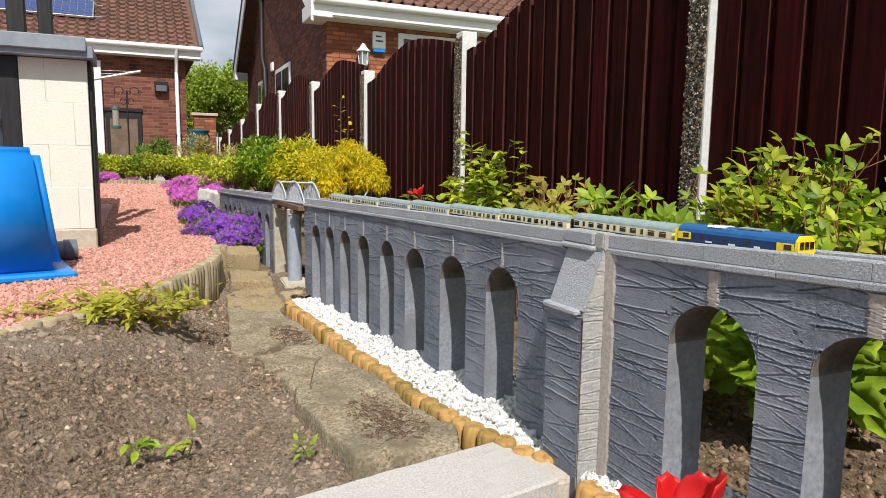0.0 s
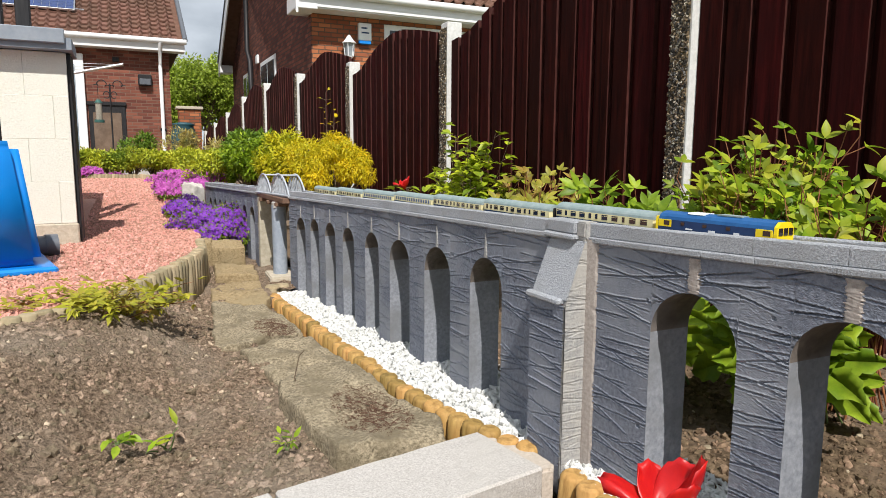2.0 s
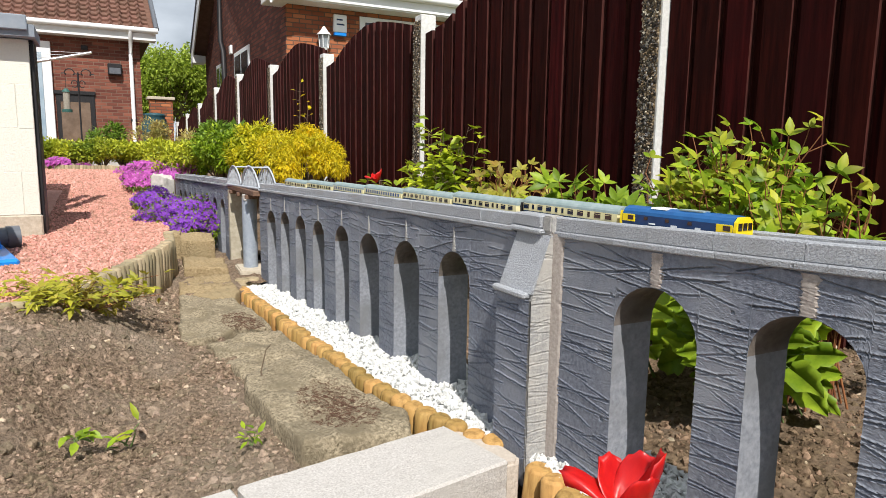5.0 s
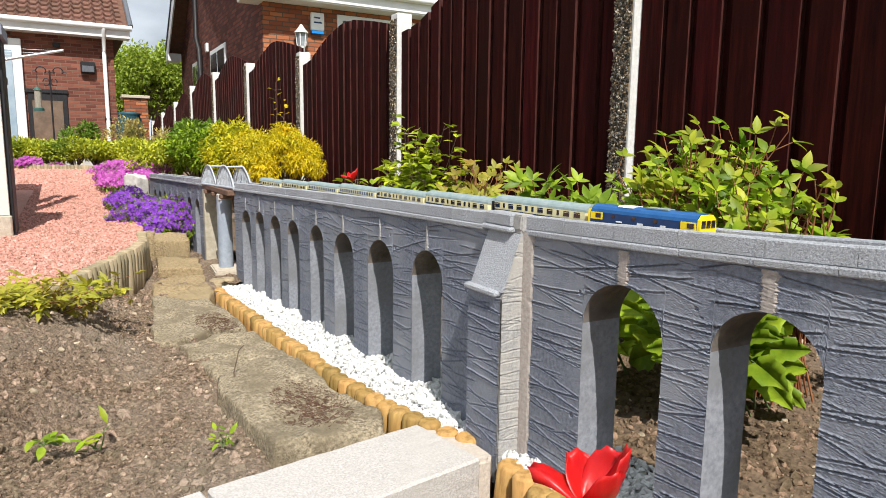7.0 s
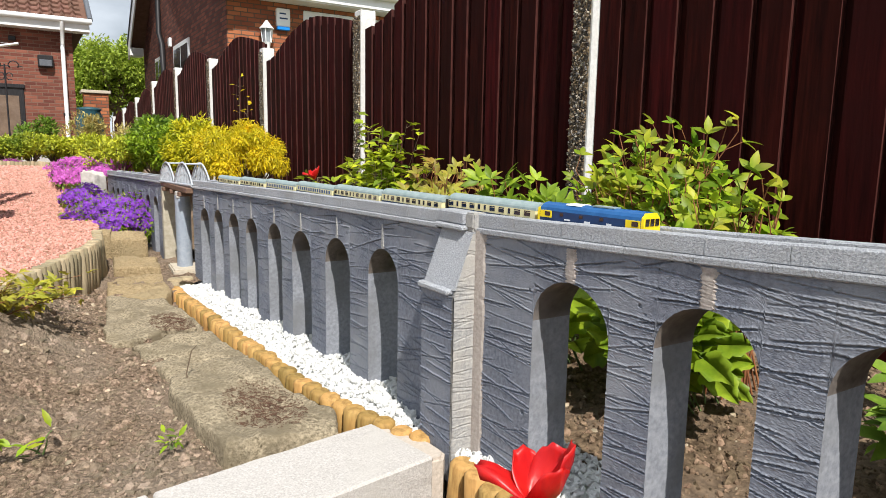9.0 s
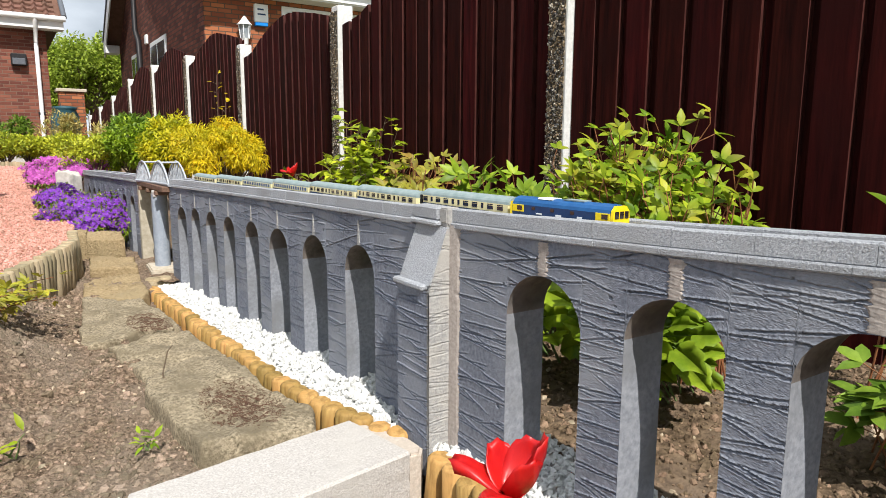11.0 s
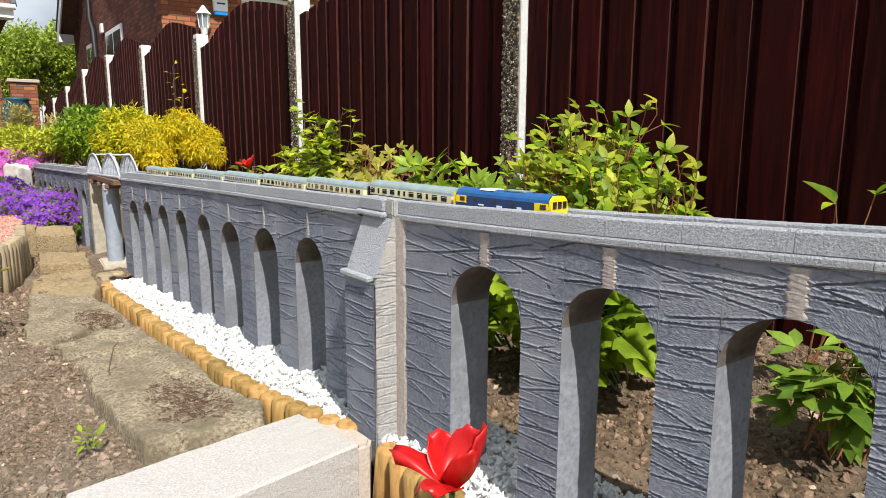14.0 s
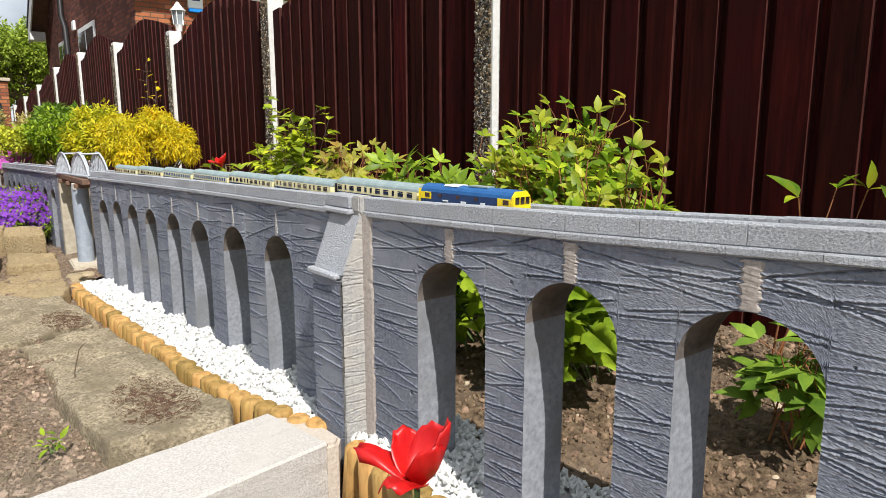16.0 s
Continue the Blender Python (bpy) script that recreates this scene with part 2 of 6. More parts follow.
M_CREAM = mat("cream_masonry_paint", (0.68, 0.665, 0.58), (0.77, 0.755, 0.67), 120, 0.9, 0.9, (0.76, 0.745, 0.66), 3, dist=0.004)
M_PLINTH = mat("bare_block", (0.42, 0.36, 0.28), (0.56, 0.5, 0.4), 60, 0.95, 0.7, dist=0.004)
M_BLACK = mat("black_paint", (0.012, 0.012, 0.014), (0.03, 0.028, 0.03), 20, 0.5, 0.2, stretch=(3, 3, 0.4))
M_ROOFG = mat("grey_lead", (0.2, 0.23, 0.27), (0.28, 0.31, 0.35), 12, 0.6, 0.2)
M_BLUE = mat("blue_plastic", (0.0, 0.19, 0.62), (0.005, 0.22, 0.68), 8, 0.35, 0.06, (0.01, 0.24, 0.7), 4, spec=0.5)
M_GPIPE = mat("grey_pipe", (0.09, 0.1, 0.12), (0.13, 0.14, 0.16), 20, 0.4, 0.05, spec=0.5)
M_BRICKA = brick_material("house_brick", (0.14, 0.045, 0.033), (0.31, 0.115, 0.075), (0.2, 0.12, 0.09))
M_BRICKB = brick_material("orange_brick", (0.26, 0.08, 0.04), (0.52, 0.19, 0.08), (0.13, 0.085, 0.06))
# Darker copy of the front brick: the gable's shade is in its colour.
M_BRICKG = brick_material("shaded_gable_brick", (0.1, 0.03, 0.022), (0.26, 0.085, 0.05), (0.06, 0.042, 0.036), axis="y")
M_TILE = mat("roof_tile", (0.12, 0.06, 0.042), (0.21, 0.11, 0.08), 9, 0.85, 0.3, (0.15, 0.08, 0.058), 1.2, island=0.2)
M_UPVC = mat("white_upvc", (0.78, 0.79, 0.8), (0.84, 0.85, 0.86), 6, 0.35, 0.03, spec=0.5)
M_GLASS = mat("window_glass", (0.02, 0.025, 0.03), (0.035, 0.04, 0.045), 2, 0.05, 0.0, spec=0.8)
M_SOLAR = mat("solar_cell", (0.012, 0.03, 0.12), (0.02, 0.045, 0.17), 3, 0.15, 0.0, spec=0.6)
M_ALU = mat("aluminium", (0.55, 0.56, 0.58), (0.65, 0.66, 0.68), 20, 0.35, 0.05, metal=0.9)
M_GREENP = mat("dark_green_plastic", (0.03, 0.09, 0.08), (0.05, 0.13, 0.11), 10, 0.45, 0.05)
M_BUTT = mat("water_butt_plastic", (0.02, 0.07, 0.09), (0.035, 0.1, 0.125), 10, 0.45, 0.05)
M_STEELP = mat("pale_grey_paint", (0.36, 0.39, 0.43), (0.5, 0.53, 0.57), 60, 0.5, 0.15, (0.42, 0.45, 0.49), 12)
M_RUST = mat("rusty_timber", (0.12, 0.07, 0.05), (0.2, 0.12, 0.08), 40, 0.8, 0.3)
M_LOCO = mat("loco_blue", (0.006, 0.03, 0.1), (0.012, 0.045, 0.14), 40, 0.4, 0.05, spec=0.4)
M_LOCOR = mat("loco_roof_blue", (0.012, 0.08, 0.24), (0.02, 0.11, 0.3), 60, 0.45, 0.05)
M_YEL = mat("warning_yellow", (0.82, 0.6, 0.01), (0.88, 0.66, 0.02), 40, 0.45, 0.03)
M_CRM = mat("coach_cream", (0.74, 0.66, 0.36), (0.8, 0.72, 0.42), 50, 0.45, 0.03)
M_CBLUE = mat("coach_blue", (0.01, 0.03, 0.09), (0.02, 0.045, 0.12), 50, 0.45, 0.03)
M_CROOF = mat("coach_roof", (0.2, 0.27, 0.27), (0.3, 0.36, 0.36), 50, 0.65, 0.1)
M_CWIN = mat("coach_window", (0.012, 0.01, 0.01), (0.03, 0.022, 0.02), 90, 0.12, 0.0, spec=0.6)
M_CWINB = mat("coach_window_blue", (0.02, 0.07, 0.2), (0.04, 0.1, 0.26), 90, 0.12, 0.0, spec=0.6)
M_RAIL = mat("rail_steel", (0.2, 0.18, 0.16), (0.35, 0.32, 0.3), 60, 0.4, 0.1, metal=0.8)
M_BALLAST = mat("ballast", (0.16, 0.15, 0.14), (0.32, 0.3, 0.28), 260, 0.95, 0.8, dist=0.002)
M_LAWN = mat("far_ground", (0.12, 0.11, 0.06), (0.2, 0.18, 0.1), 3, 0.95, 0.5, (0.1, 0.13, 0.05), 0.4, dist=0.03)


# ---- mesh helpers ----
def meshob(name, bm, material, parent=None, label=""):
    me = bpy.data.meshes.new(name)
    bm.to_mesh(me)
    bm.free()
    for m in material if isinstance(material, (list, tuple)) else [material]:
        me.materials.append(m)
    ob = new(name, me)
    if parent:
        ob.parent = parent
    if label:
        ob["label"] = label
    return ob


part = meshob


def data_ob(name, verts, faces, material, parent=None, smooth=False, label=""):
    me = bpy.data.meshes.new(name)
    me.from_pydata([tuple(map(float, v)) for v in verts], [], [tuple(map(int, f)) for f in faces])
    for m in material if isinstance(material, (list, tuple)) else [material]:
        me.materials.append(m)
    if smooth:
        me.polygons.foreach_set("use_smooth", [True] * len(me.polygons))
    me.update()
    ob = new(name, me)
    if parent:
        ob.parent = parent
    if label:
        ob["label"] = label
    return ob


def thing(name, label, category, group="", kind="", at=(0, 0, 0)):
    ob = new(name)
    ob.empty_display_size = 0.05
    ob.location = at
    return tagged(ob, label, category, group, kind)


def add_box(bm, lo, hi, bev=0.0, m=None):
    r = bmesh.ops.create_cube(bm, size=1)
    vs = r["verts"]
    lo, hi = Vector(lo), Vector(hi)
    for v in vs:
        v.co = Vector([lo[i] + (v.co[i] + 0.5) * (hi[i] - lo[i]) for i in range(3)])
    if bev:
        es = {e for v in vs for e in v.link_edges}
        out = bmesh.ops.bevel(bm, geom=list(es), offset=bev, segments=1, affect="EDGES")
        vs = list({v for f in out["faces"] for v in f.verts} | {v for v in vs if v.is_valid})
    if m:
        bmesh.ops.transform(bm, matrix=m, verts=vs)
    return vs


def box(lo, hi, bev=0.0, m=None):
    bm = bmesh.new()
    add_box(bm, lo, hi, bev, m)
    return bm


def add_tube(bm, pts, r, sides=6, caps=True, r2=None):
    """A round bar along points, tapering from r to r2."""
    pts = [Vector(p) for p in pts]
    rings = []
    for i, p in enumerate(pts):
        d = (pts[min(i + 1, len(pts) - 1)] - pts[max(i - 1, 0)]).normalized()
        a = d.cross(Vector((0.31, 0.17, 0.93)))
        if a.length < 0.05:
            a = d.cross(Vector((1, 0, 0)))
        a.normalize()
        b = d.cross(a)
        rr = r if r2 is None else r + (r2 - r) * i / (len(pts) - 1)
        rings.append([bm.verts.new(p + rr * (a * math.cos(2 * math.pi * k / sides) + b * math.sin(2 * math.pi * k / sides))) for k in range(sides)])
    for q, w in zip(rings, rings[1:]):
        for k in range(sides):
            f = bm.faces.new((q[k], q[(k + 1) % sides], w[(k + 1) % sides], w[k]))
            f.smooth = True
    if caps:
        for f in (bm.faces.new(rings[0][::-1]), bm.faces.new(rings[-1])):
            for e in f.edges:
                e.smooth = False
    return rings


def tube(pts, r, sides=6, r2=None):
    bm = bmesh.new()
    add_tube(bm, pts, r, sides, True, r2)
    bmesh.ops.recalc_face_normals(bm, faces=bm.faces)
    return bm


def prism(outline, z0, z1, bev=0.0):
    """Upright prism over a plan outline."""
    bm = bmesh.new()
    lo = [bm.verts.new((x, y, z0)) for x, y in outline]
    hi = [bm.verts.new((x, y, z1)) for x, y in outline]
    n = len(outline)
    top = bm.faces.new(hi)
    bm.faces.new(lo[::-1])
    for i in range(n):
        bm.faces.new((lo[i], lo[(i + 1) % n], hi[(i + 1) % n], hi[i]))
    bmesh.ops.recalc_face_normals(bm, faces=bm.faces)
    if bev:
        bmesh.ops.bevel(bm, geom=list(top.edges), offset=bev, segments=2, affect="EDGES")
    return bm


rng = np.random.default_rng(7)


def chips(name, pts, size, material, parent=None, flat=0.7):
    """Many small angular stones in one mesh, one island each."""
    base = np.array([(1, 0, 0), (-1, 0, 0), (0, 1, 0), (0, -1, 0), (0, 0, 1), (0, 0, -1)], float)
    tri = np.array([(0, 2, 4), (2, 1, 4), (1, 3, 4), (3, 0, 4), (2, 0, 5), (1, 2, 5), (3, 1, 5), (0, 3, 5)])
    vs, fs = [], []
    for i, p in enumerate(pts):
        s = size * (0.5 + rng.random() * 0.8)
        q = rng.normal(size=(3, 3))
        q, _ = np.linalg.qr(q)
        b = base * (1, 0.8, flat) * (0.75 + 0.5 * rng.random((6, 1))) * s
        vs.append(b @ q + p)
        fs.append(tri + 6 * i)
    return data_ob(name, np.concatenate(vs), np.concatenate(fs), material, parent)


def clods(name, pts, size, material):
    """Rounded crumbs: a split octahedron each, unevenly swollen."""
    base = [(1, 0, 0), (-1, 0, 0), (0, 1, 0), (0, -1, 0), (0, 0, 1), (0, 0, -1)]
    tri, mid, out = [(0, 2, 4), (2, 1, 4), (1, 3, 4), (3, 0, 4), (2, 0, 5), (1, 2, 5), (3, 1, 5), (0, 3, 5)], {}, []

    def half(a, b):
        k = (min(a, b), max(a, b))
        if k not in mid:
            v = np.add(base[a], base[b])
            base.append(tuple(v / np.linalg.norm(v)))
            mid[k] = len(base) - 1
        return mid[k]

    for a, b, c in tri:
        d, e, f = half(a, b), half(b, c), half(c, a)
        out += [(a, d, f), (d, b, e), (f, e, c), (d, e, f)]
    ball, out = np.array(base), np.array(out)
    vs, fs = [], []
    for i, p in enumerate(pts):
        s = size * (0.3 + 1.2 * rng.random() ** 4)
        q, _ = np.linalg.qr(rng.normal(size=(3, 3)))
        vs.append((ball * (0.6 + 0.65 * rng.random((len(ball), 1))) * (1, 0.85, 0.7) * s) @ q + np.asarray(p) - (0, 0, s * 0.3))
        fs.append(out + len(ball) * i)
    return data_ob(name, np.concatenate(vs), np.concatenate(fs), material, None, False)


def leaves(name, items, material, parent=None, shape="oval"):
    """Leaves with a folded midrib: items of (base, direction, up, length, width)."""
    if shape == "oval":
        prof = ((0.0, 0.06), (0.3, 0.9), (0.62, 0.8), (1.0, 0.0))
    elif shape == "narrow":
        prof = ((0.0, 0.2), (0.45, 1.0), (1.0, 0.0))
    else:
        prof = ((0.0, 0.08), (0.25, 0.85), (0.5, 1.0), (0.78, 0.55), (1.0, 0.0))
    vs, fs, k = [], [], 0
    for b, d, u, ln, w in items:
        b, d, u = np.asarray(b, float), np.asarray(d, float), np.asarray(u, float)
        d = d / (np.linalg.norm(d) + 1e-9)
        s = np.cross(d, u)
        s /= np.linalg.norm(s) + 1e-9
        u = np.cross(s, d)
        droop = ln * (0.12 + 0.25 * rng.random())
        rows = []
        for t, wd in prof:
            c = b + d * ln * t - u * droop * t * t
            if wd == 0:
                rows.append((k,))
                vs.append(c)
                k += 1
            else:
                vs += [c - s * w * wd * 0.5 + u * w * wd * 0.14, c, c + s * w * wd * 0.5 + u * w * wd * 0.14]
                rows.append((k, k + 1, k + 2))
                k += 3
        for p, q in zip(rows, rows[1:]):
            if len(q) == 1:
                fs += [(p[0], p[1], q[0]), (p[1], p[2], q[0])]
            else:
                fs += [(p[0], p[1], q[1], q[0]), (p[1], p[2], q[2], q[1])]
    return data_ob(name, vs, fs, material, parent, smooth=True)


PALM = [(0.0, 0.03), (-0.05, 0.22), (0.1, 0.46), (0.26, 0.54), (0.32, 0.42), (0.46, 0.44), (0.62, 0.44), (0.7, 0.28), (0.85, 0.17)]


def palm_leaves(name, items, material, parent=None):
    """Broad leaves cut into five pointed lobes, folded along the midrib: items of (base, direction, up, length, width)."""
    vs, fs = [], []
    m = len(PALM)
    for b, d, u, ln, w in items:
        b, d, u = np.asarray(b, float), unit(d), np.asarray(u, float)
        s = unit(np.cross(d, u))
        u = np.cross(s, d)
        droop, fold = ln * (0.1 + 0.3 * rng.random()), 0.1 + 0.25 * rng.random()
        o = len(vs)

        def at(t, v):
            wave = 0.05 * ln * math.sin(9 * t + 7 * v + o)
            return b + d * ln * t + s * v * w + u * (abs(v) * w * fold - droop * t * t - 0.5 * droop * v * v + wave * abs(v))

        vs += [at(0.02, 0), at(0.36, 0), at(0.7, 0), at(1.0, 0)]
        for side in (-1, 1):
            e = len(vs)
            vs += [at(t + 0.03 * rng.normal(), side * v) for t, v in PALM]
            mid = [0, 0, 1, 1, 1, 1, 2, 2, 2]
            for i in range(m - 1):
                fs.append((e + i, e + i + 1, o + mid[i + 1]))
                if mid[i] != mid[i + 1]:
                    fs.append((e + i, o + mid[i + 1], o + mid[i]))
            fs.append((e + m - 1, o + 3, o + 2))
    return data_ob(name, vs, fs, material, parent, smooth=True)


def unit(v):
    v = np.asarray(v, float)
    return v / (np.linalg.norm(v) + 1e-9)


# ---- the large structure ----
def hill(x, y):
    """Soil height of the front bed."""
    s = min(max((0.5 - x - 0.45 * max(0.0, 1.9 - y)) / 0.4, 0), 1)
    z = -0.03 + 0.165 * s * s * (3 - 2 * s)
    d = min(max((0.99 - 0.16 * (0.85 - x) - y) / 0.12, 0), 1)
    z -= 0.1 * d * d * (3 - 2 * d)
    if x > 0.57 and 0.99 < y < 2.65:
        z -= 0.045
    z += 0.012 * noise.noise((x * 5, y * 5, 0.3)) + 0.007 * noise.noise((x * 17, y * 17, 1.3))
    z += 0.0055 * noise.noise((x * 42, y * 42, 4.3)) - 0.009 * abs(noise.noise((x * 75, y * 75, 8.1))) + 0.012 * max(0.0, noise.noise((x * 27, y * 27, 6.2)) - 0.1)
    return z


def back_soil(x, y):
    s = min(max((x - 1.2) / 0.7, 0), 1)
    return -0.012 + 0.05 * s + 0.014 * noise.noise((x * 7, y * 7, 2.1)) + 0.009 * noise.noise((x * 22, y * 22, 5.0)) + 0.005 * noise.noise((x * 55, y * 55, 9.0))


def sheet(name, x0, x1, y0, y1, step, f, material, label, category, edge=None, inside=None):
    nx, ny = int((x1 - x0) / step) + 1, int((y1 - y0) / step) + 1
    vs, fs, ok = [], [], []
    for j in range(ny):
        for i in range(nx):
            x, y = x0 + i * step, y0 + j * step
            vs.append((x, y, f(x, y)))
            ok.append(inside is None or inside(x, y))
    for j in range(ny - 1):
        for i in range(nx - 1):
            a = j * nx + i
            if ok[a] and ok[a + 1] and ok[a + nx] and ok[a + nx + 1]:
                fs.append((a, a + 1, a + nx + 1, a + nx))
    ob = data_ob(name, vs, fs, material, smooth=True)
    return tagged(ob, label, category, kind="structure")


# path edge: plan curve of the log edging between the soil and the red gravel
EDGE = [(-1.6, 1.35), (-0.9, 1.5), (-0.45, 1.62), (-0.12, 1.78), (0.05, 1.9), (0.16, 2.05), (0.27, 2.32), (0.38, 2.6), (0.48, 2.86), (0.53, 3.1), (0.55, 3.4)]


def edge_x(y):
    return float(np.interp(y, [p[1] for p in EDGE], [p[0] for p in EDGE]))


LEDGE_Y = [-1.0, 0.056, 0.39, 0.855, 1.17, 2.9, 6.0]
LEDGE_Z = [0.462, 0.436, 0.424, 0.410, 0.404, 0.372, 0.317]


def ledge_top(y):
    return float(np.interp(y, LEDGE_Y, LEDGE_Z))


def face_x(y):
    """Plan line of the wall's front face."""
    if y > 0.93:
        return 0.957 - 0.018 * (y - 1) ** 2 if y < 3.0 else 0.885 - 0.045 * (y - 3.0)
    return 0.968 + 0.12 * max(0.0, 0.75 - y) ** 2


def base_z(y):
    return -0.022 * max(0.0, y - 0.95) - 0.015


LOGLINE = [(0.905, 0.93), (0.888, 0.96), (0.862, 1.04), (0.830, 1.19), (0.810, 1.5), (0.792, 1.98), (0.777, 2.4), (0.774, 2.74)]


def logline_x(y):
    if y > 0.9:
        return float(np.interp(y, [p[1] for p in LOGLINE], [p[0] for p in LOGLINE]))
    return float(np.interp(y, [-0.5, -0.2, 0.2, 0.45, 0.6, 0.8], [1.12, 1.05, 0.96, 0.925, 0.912, 0.918]))


ground = sheet("ground", -300, 300, -300, 300, 20, lambda x, y: -0.3, M_LAWN, "wide plain ground reaching the horizon", "ground")
soil = sheet("soil_bed", -2.4, 0.98, -0.9, 4.2, 0.009, hill, M_SOIL, "bare brown crumbly soil bed", "soil",
             inside=lambda x, y: ((x > edge_x(y) - 0.06) if 1.35 < y < 3.6 else (y < 1.4 or x > 0.45)) and (y < 0.94 or y > 2.8 or x < logline_x(y)))
back_bed = sheet("back_soil_bed", 0.9, 2.3, -1.5, 6.0, 0.022, back_soil, M_SOILB, "dark brown soil bed along the fence", "soil", inside=lambda x, y: x > face_x(y) + 0.13)
GRAVEL_Z = 0.128


def path_z(x, y):
    return GRAVEL_Z + 0.018 * max(0.0, y - 3.6) + 0.006 * noise.noise((x * 8, y * 8, 7))


path = sheet("gravel_path", -3.2, 1.1, 1.3, 10.3, 0.02, path_z, M_RED, "red pink gravel path", "path",
             inside=lambda x, y: (x < edge_x(y) - 0.005) if y < 3.4 else x < 0.56 + 0.055 * (y - 3.4))
far_bed = sheet("far_bed", -6, 3.2, 9.9, 17.6, 0.3, lambda x, y: 0.2 + 0.02 * noise.noise((x, y, 0)), M_SOIL, "planted soil bed before the house", "soil")
side_bed = sheet("side_bed", 0.5, 2.3, 3.5, 12.5, 0.1, lambda x, y: min(-0.08 + 0.05 * (y - 3.5), 0.2) + 0.02 * noise.noise((x * 3, y * 3, 0)), M_SOIL, "planted bed beside the fence", "soil")
neighbour = sheet("neighbour_lawn", 2.1, 14, -3, 26, 1.0, lambda x, y: 0.1, M_LAWN, "neighbouring ground behind the fence", "ground")


# ---- viaduct ----
THICK = 0.08


def scoring(y0, y1):
    """Relief of a wall length, in metres over a one-millimetre grid: sharp strokes cut along rough courses, with raised burrs, and cast pits."""
    ny, nz = int((y1 - y0) * 1000) + 2, 480
    h = np.zeros((ny, nz))
    for row in np.arange(0.0, 0.47, 0.0125):
        y = y0 - 0.1 * rng.random()
        while y < y1:
            ln = 0.06 + 0.2 * rng.random()
            slope = rng.normal() * 0.13
            bend = rng.normal() * 0.12
            z0 = row + rng.normal() * 0.004
            depth = 0.0022 + 0.0024 * rng.random()
            ph = rng.random() * 6
            burr = 0.35 + 0.5 * rng.random()
            for yy in np.arange(max(y, y0), min(y + ln, y1), 0.001):
                u = yy - y
                zc = (z0 + slope * u + bend * u * u) * 1000 + 10 + 0.3 * math.sin(u * 150 + ph) + 0.3 * math.sin(u * 730 + ph)
                a, b = int(zc) - 6, int(zc) + 8
                if a < 0 or b >= nz:
                    continue
                d = np.arange(a, b) - zc
                fade = min(1, u / 0.012, (y + ln - yy) / 0.012)
                ragged = 0.6 + 0.4 * math.sin(u * 900 + 3 * ph) * math.sin(u * 370 + ph)
                cut = depth * fade * (-np.exp(-(np.abs(d) / 0.85) ** 1.4) + burr * ragged * np.exp(-((d - 2.4) / 1.0) ** 2) + 0.5 * burr * ragged * np.exp(-((d + 2.4) / 1.0) ** 2))
                i = int((yy - y0) * 1000)
                h[i, a:b] = np.where(np.abs(cut) > np.abs(h[i, a:b]), cut, h[i, a:b])
            y += ln * (0.7 + 0.5 * rng.random())
    h += 0.00022 * rng.normal(size=h.shape)
    for _ in range(int(40 * (y1 - y0))):
        i, j, r = rng.integers(8, ny - 8), rng.integers(8, nz - 8), 1 + rng.integers(0, 3)
        h[i - r:i + r + 1, j - r:j + r + 1] -= 0.004
    return h


def scored_face(ys, low, top, relief, y0, fine, fx=None, dy=0.0026):
    """One column of the front face as a fine grid pressed in by the relief."""
    ny = max(2, int((ys[-1] - ys[0]) / (dy * fine)) + 1)
    nz = max(8, int(max(t - l for t, l in zip(top, low)) / (0.00095 * fine)))
    yy = np.linspace(ys[0], ys[-1], ny)
    lo, tp = np.interp(yy, ys, low), np.interp(yy, ys, top)
    f = np.linspace(0, 1, nz)
    z = lo[:, None] + (tp - lo)[:, None] * f[None, :]
    u = np.clip((yy - y0) * 1000, 0, relief.shape[0] - 2)[:, None]
    w = np.clip(z * 1000 + 10, 0, relief.shape[1] - 2)
    i, j = u.astype(int), w.astype(int)
    p, q = u - i, w - j
    d = (relief[i, j] * (1 - p) + relief[i + 1, j] * p) * (1 - q) + (relief[i, j + 1] * (1 - p) + relief[i + 1, j + 1] * p) * q
    d[:, 0] = d[:, -1] = 0
    x = np.array([(fx or face_x)(v) for v in yy])[:, None] - d
    verts = np.stack([x, np.repeat(yy[:, None], nz, 1), z], 2).reshape(-1, 3)
    a = (np.arange(ny - 1)[:, None] * nz + np.arange(nz - 1)[None, :]).reshape(-1)
    return verts, np.stack([a, a + 1, a + nz + 1, a + nz], 1)


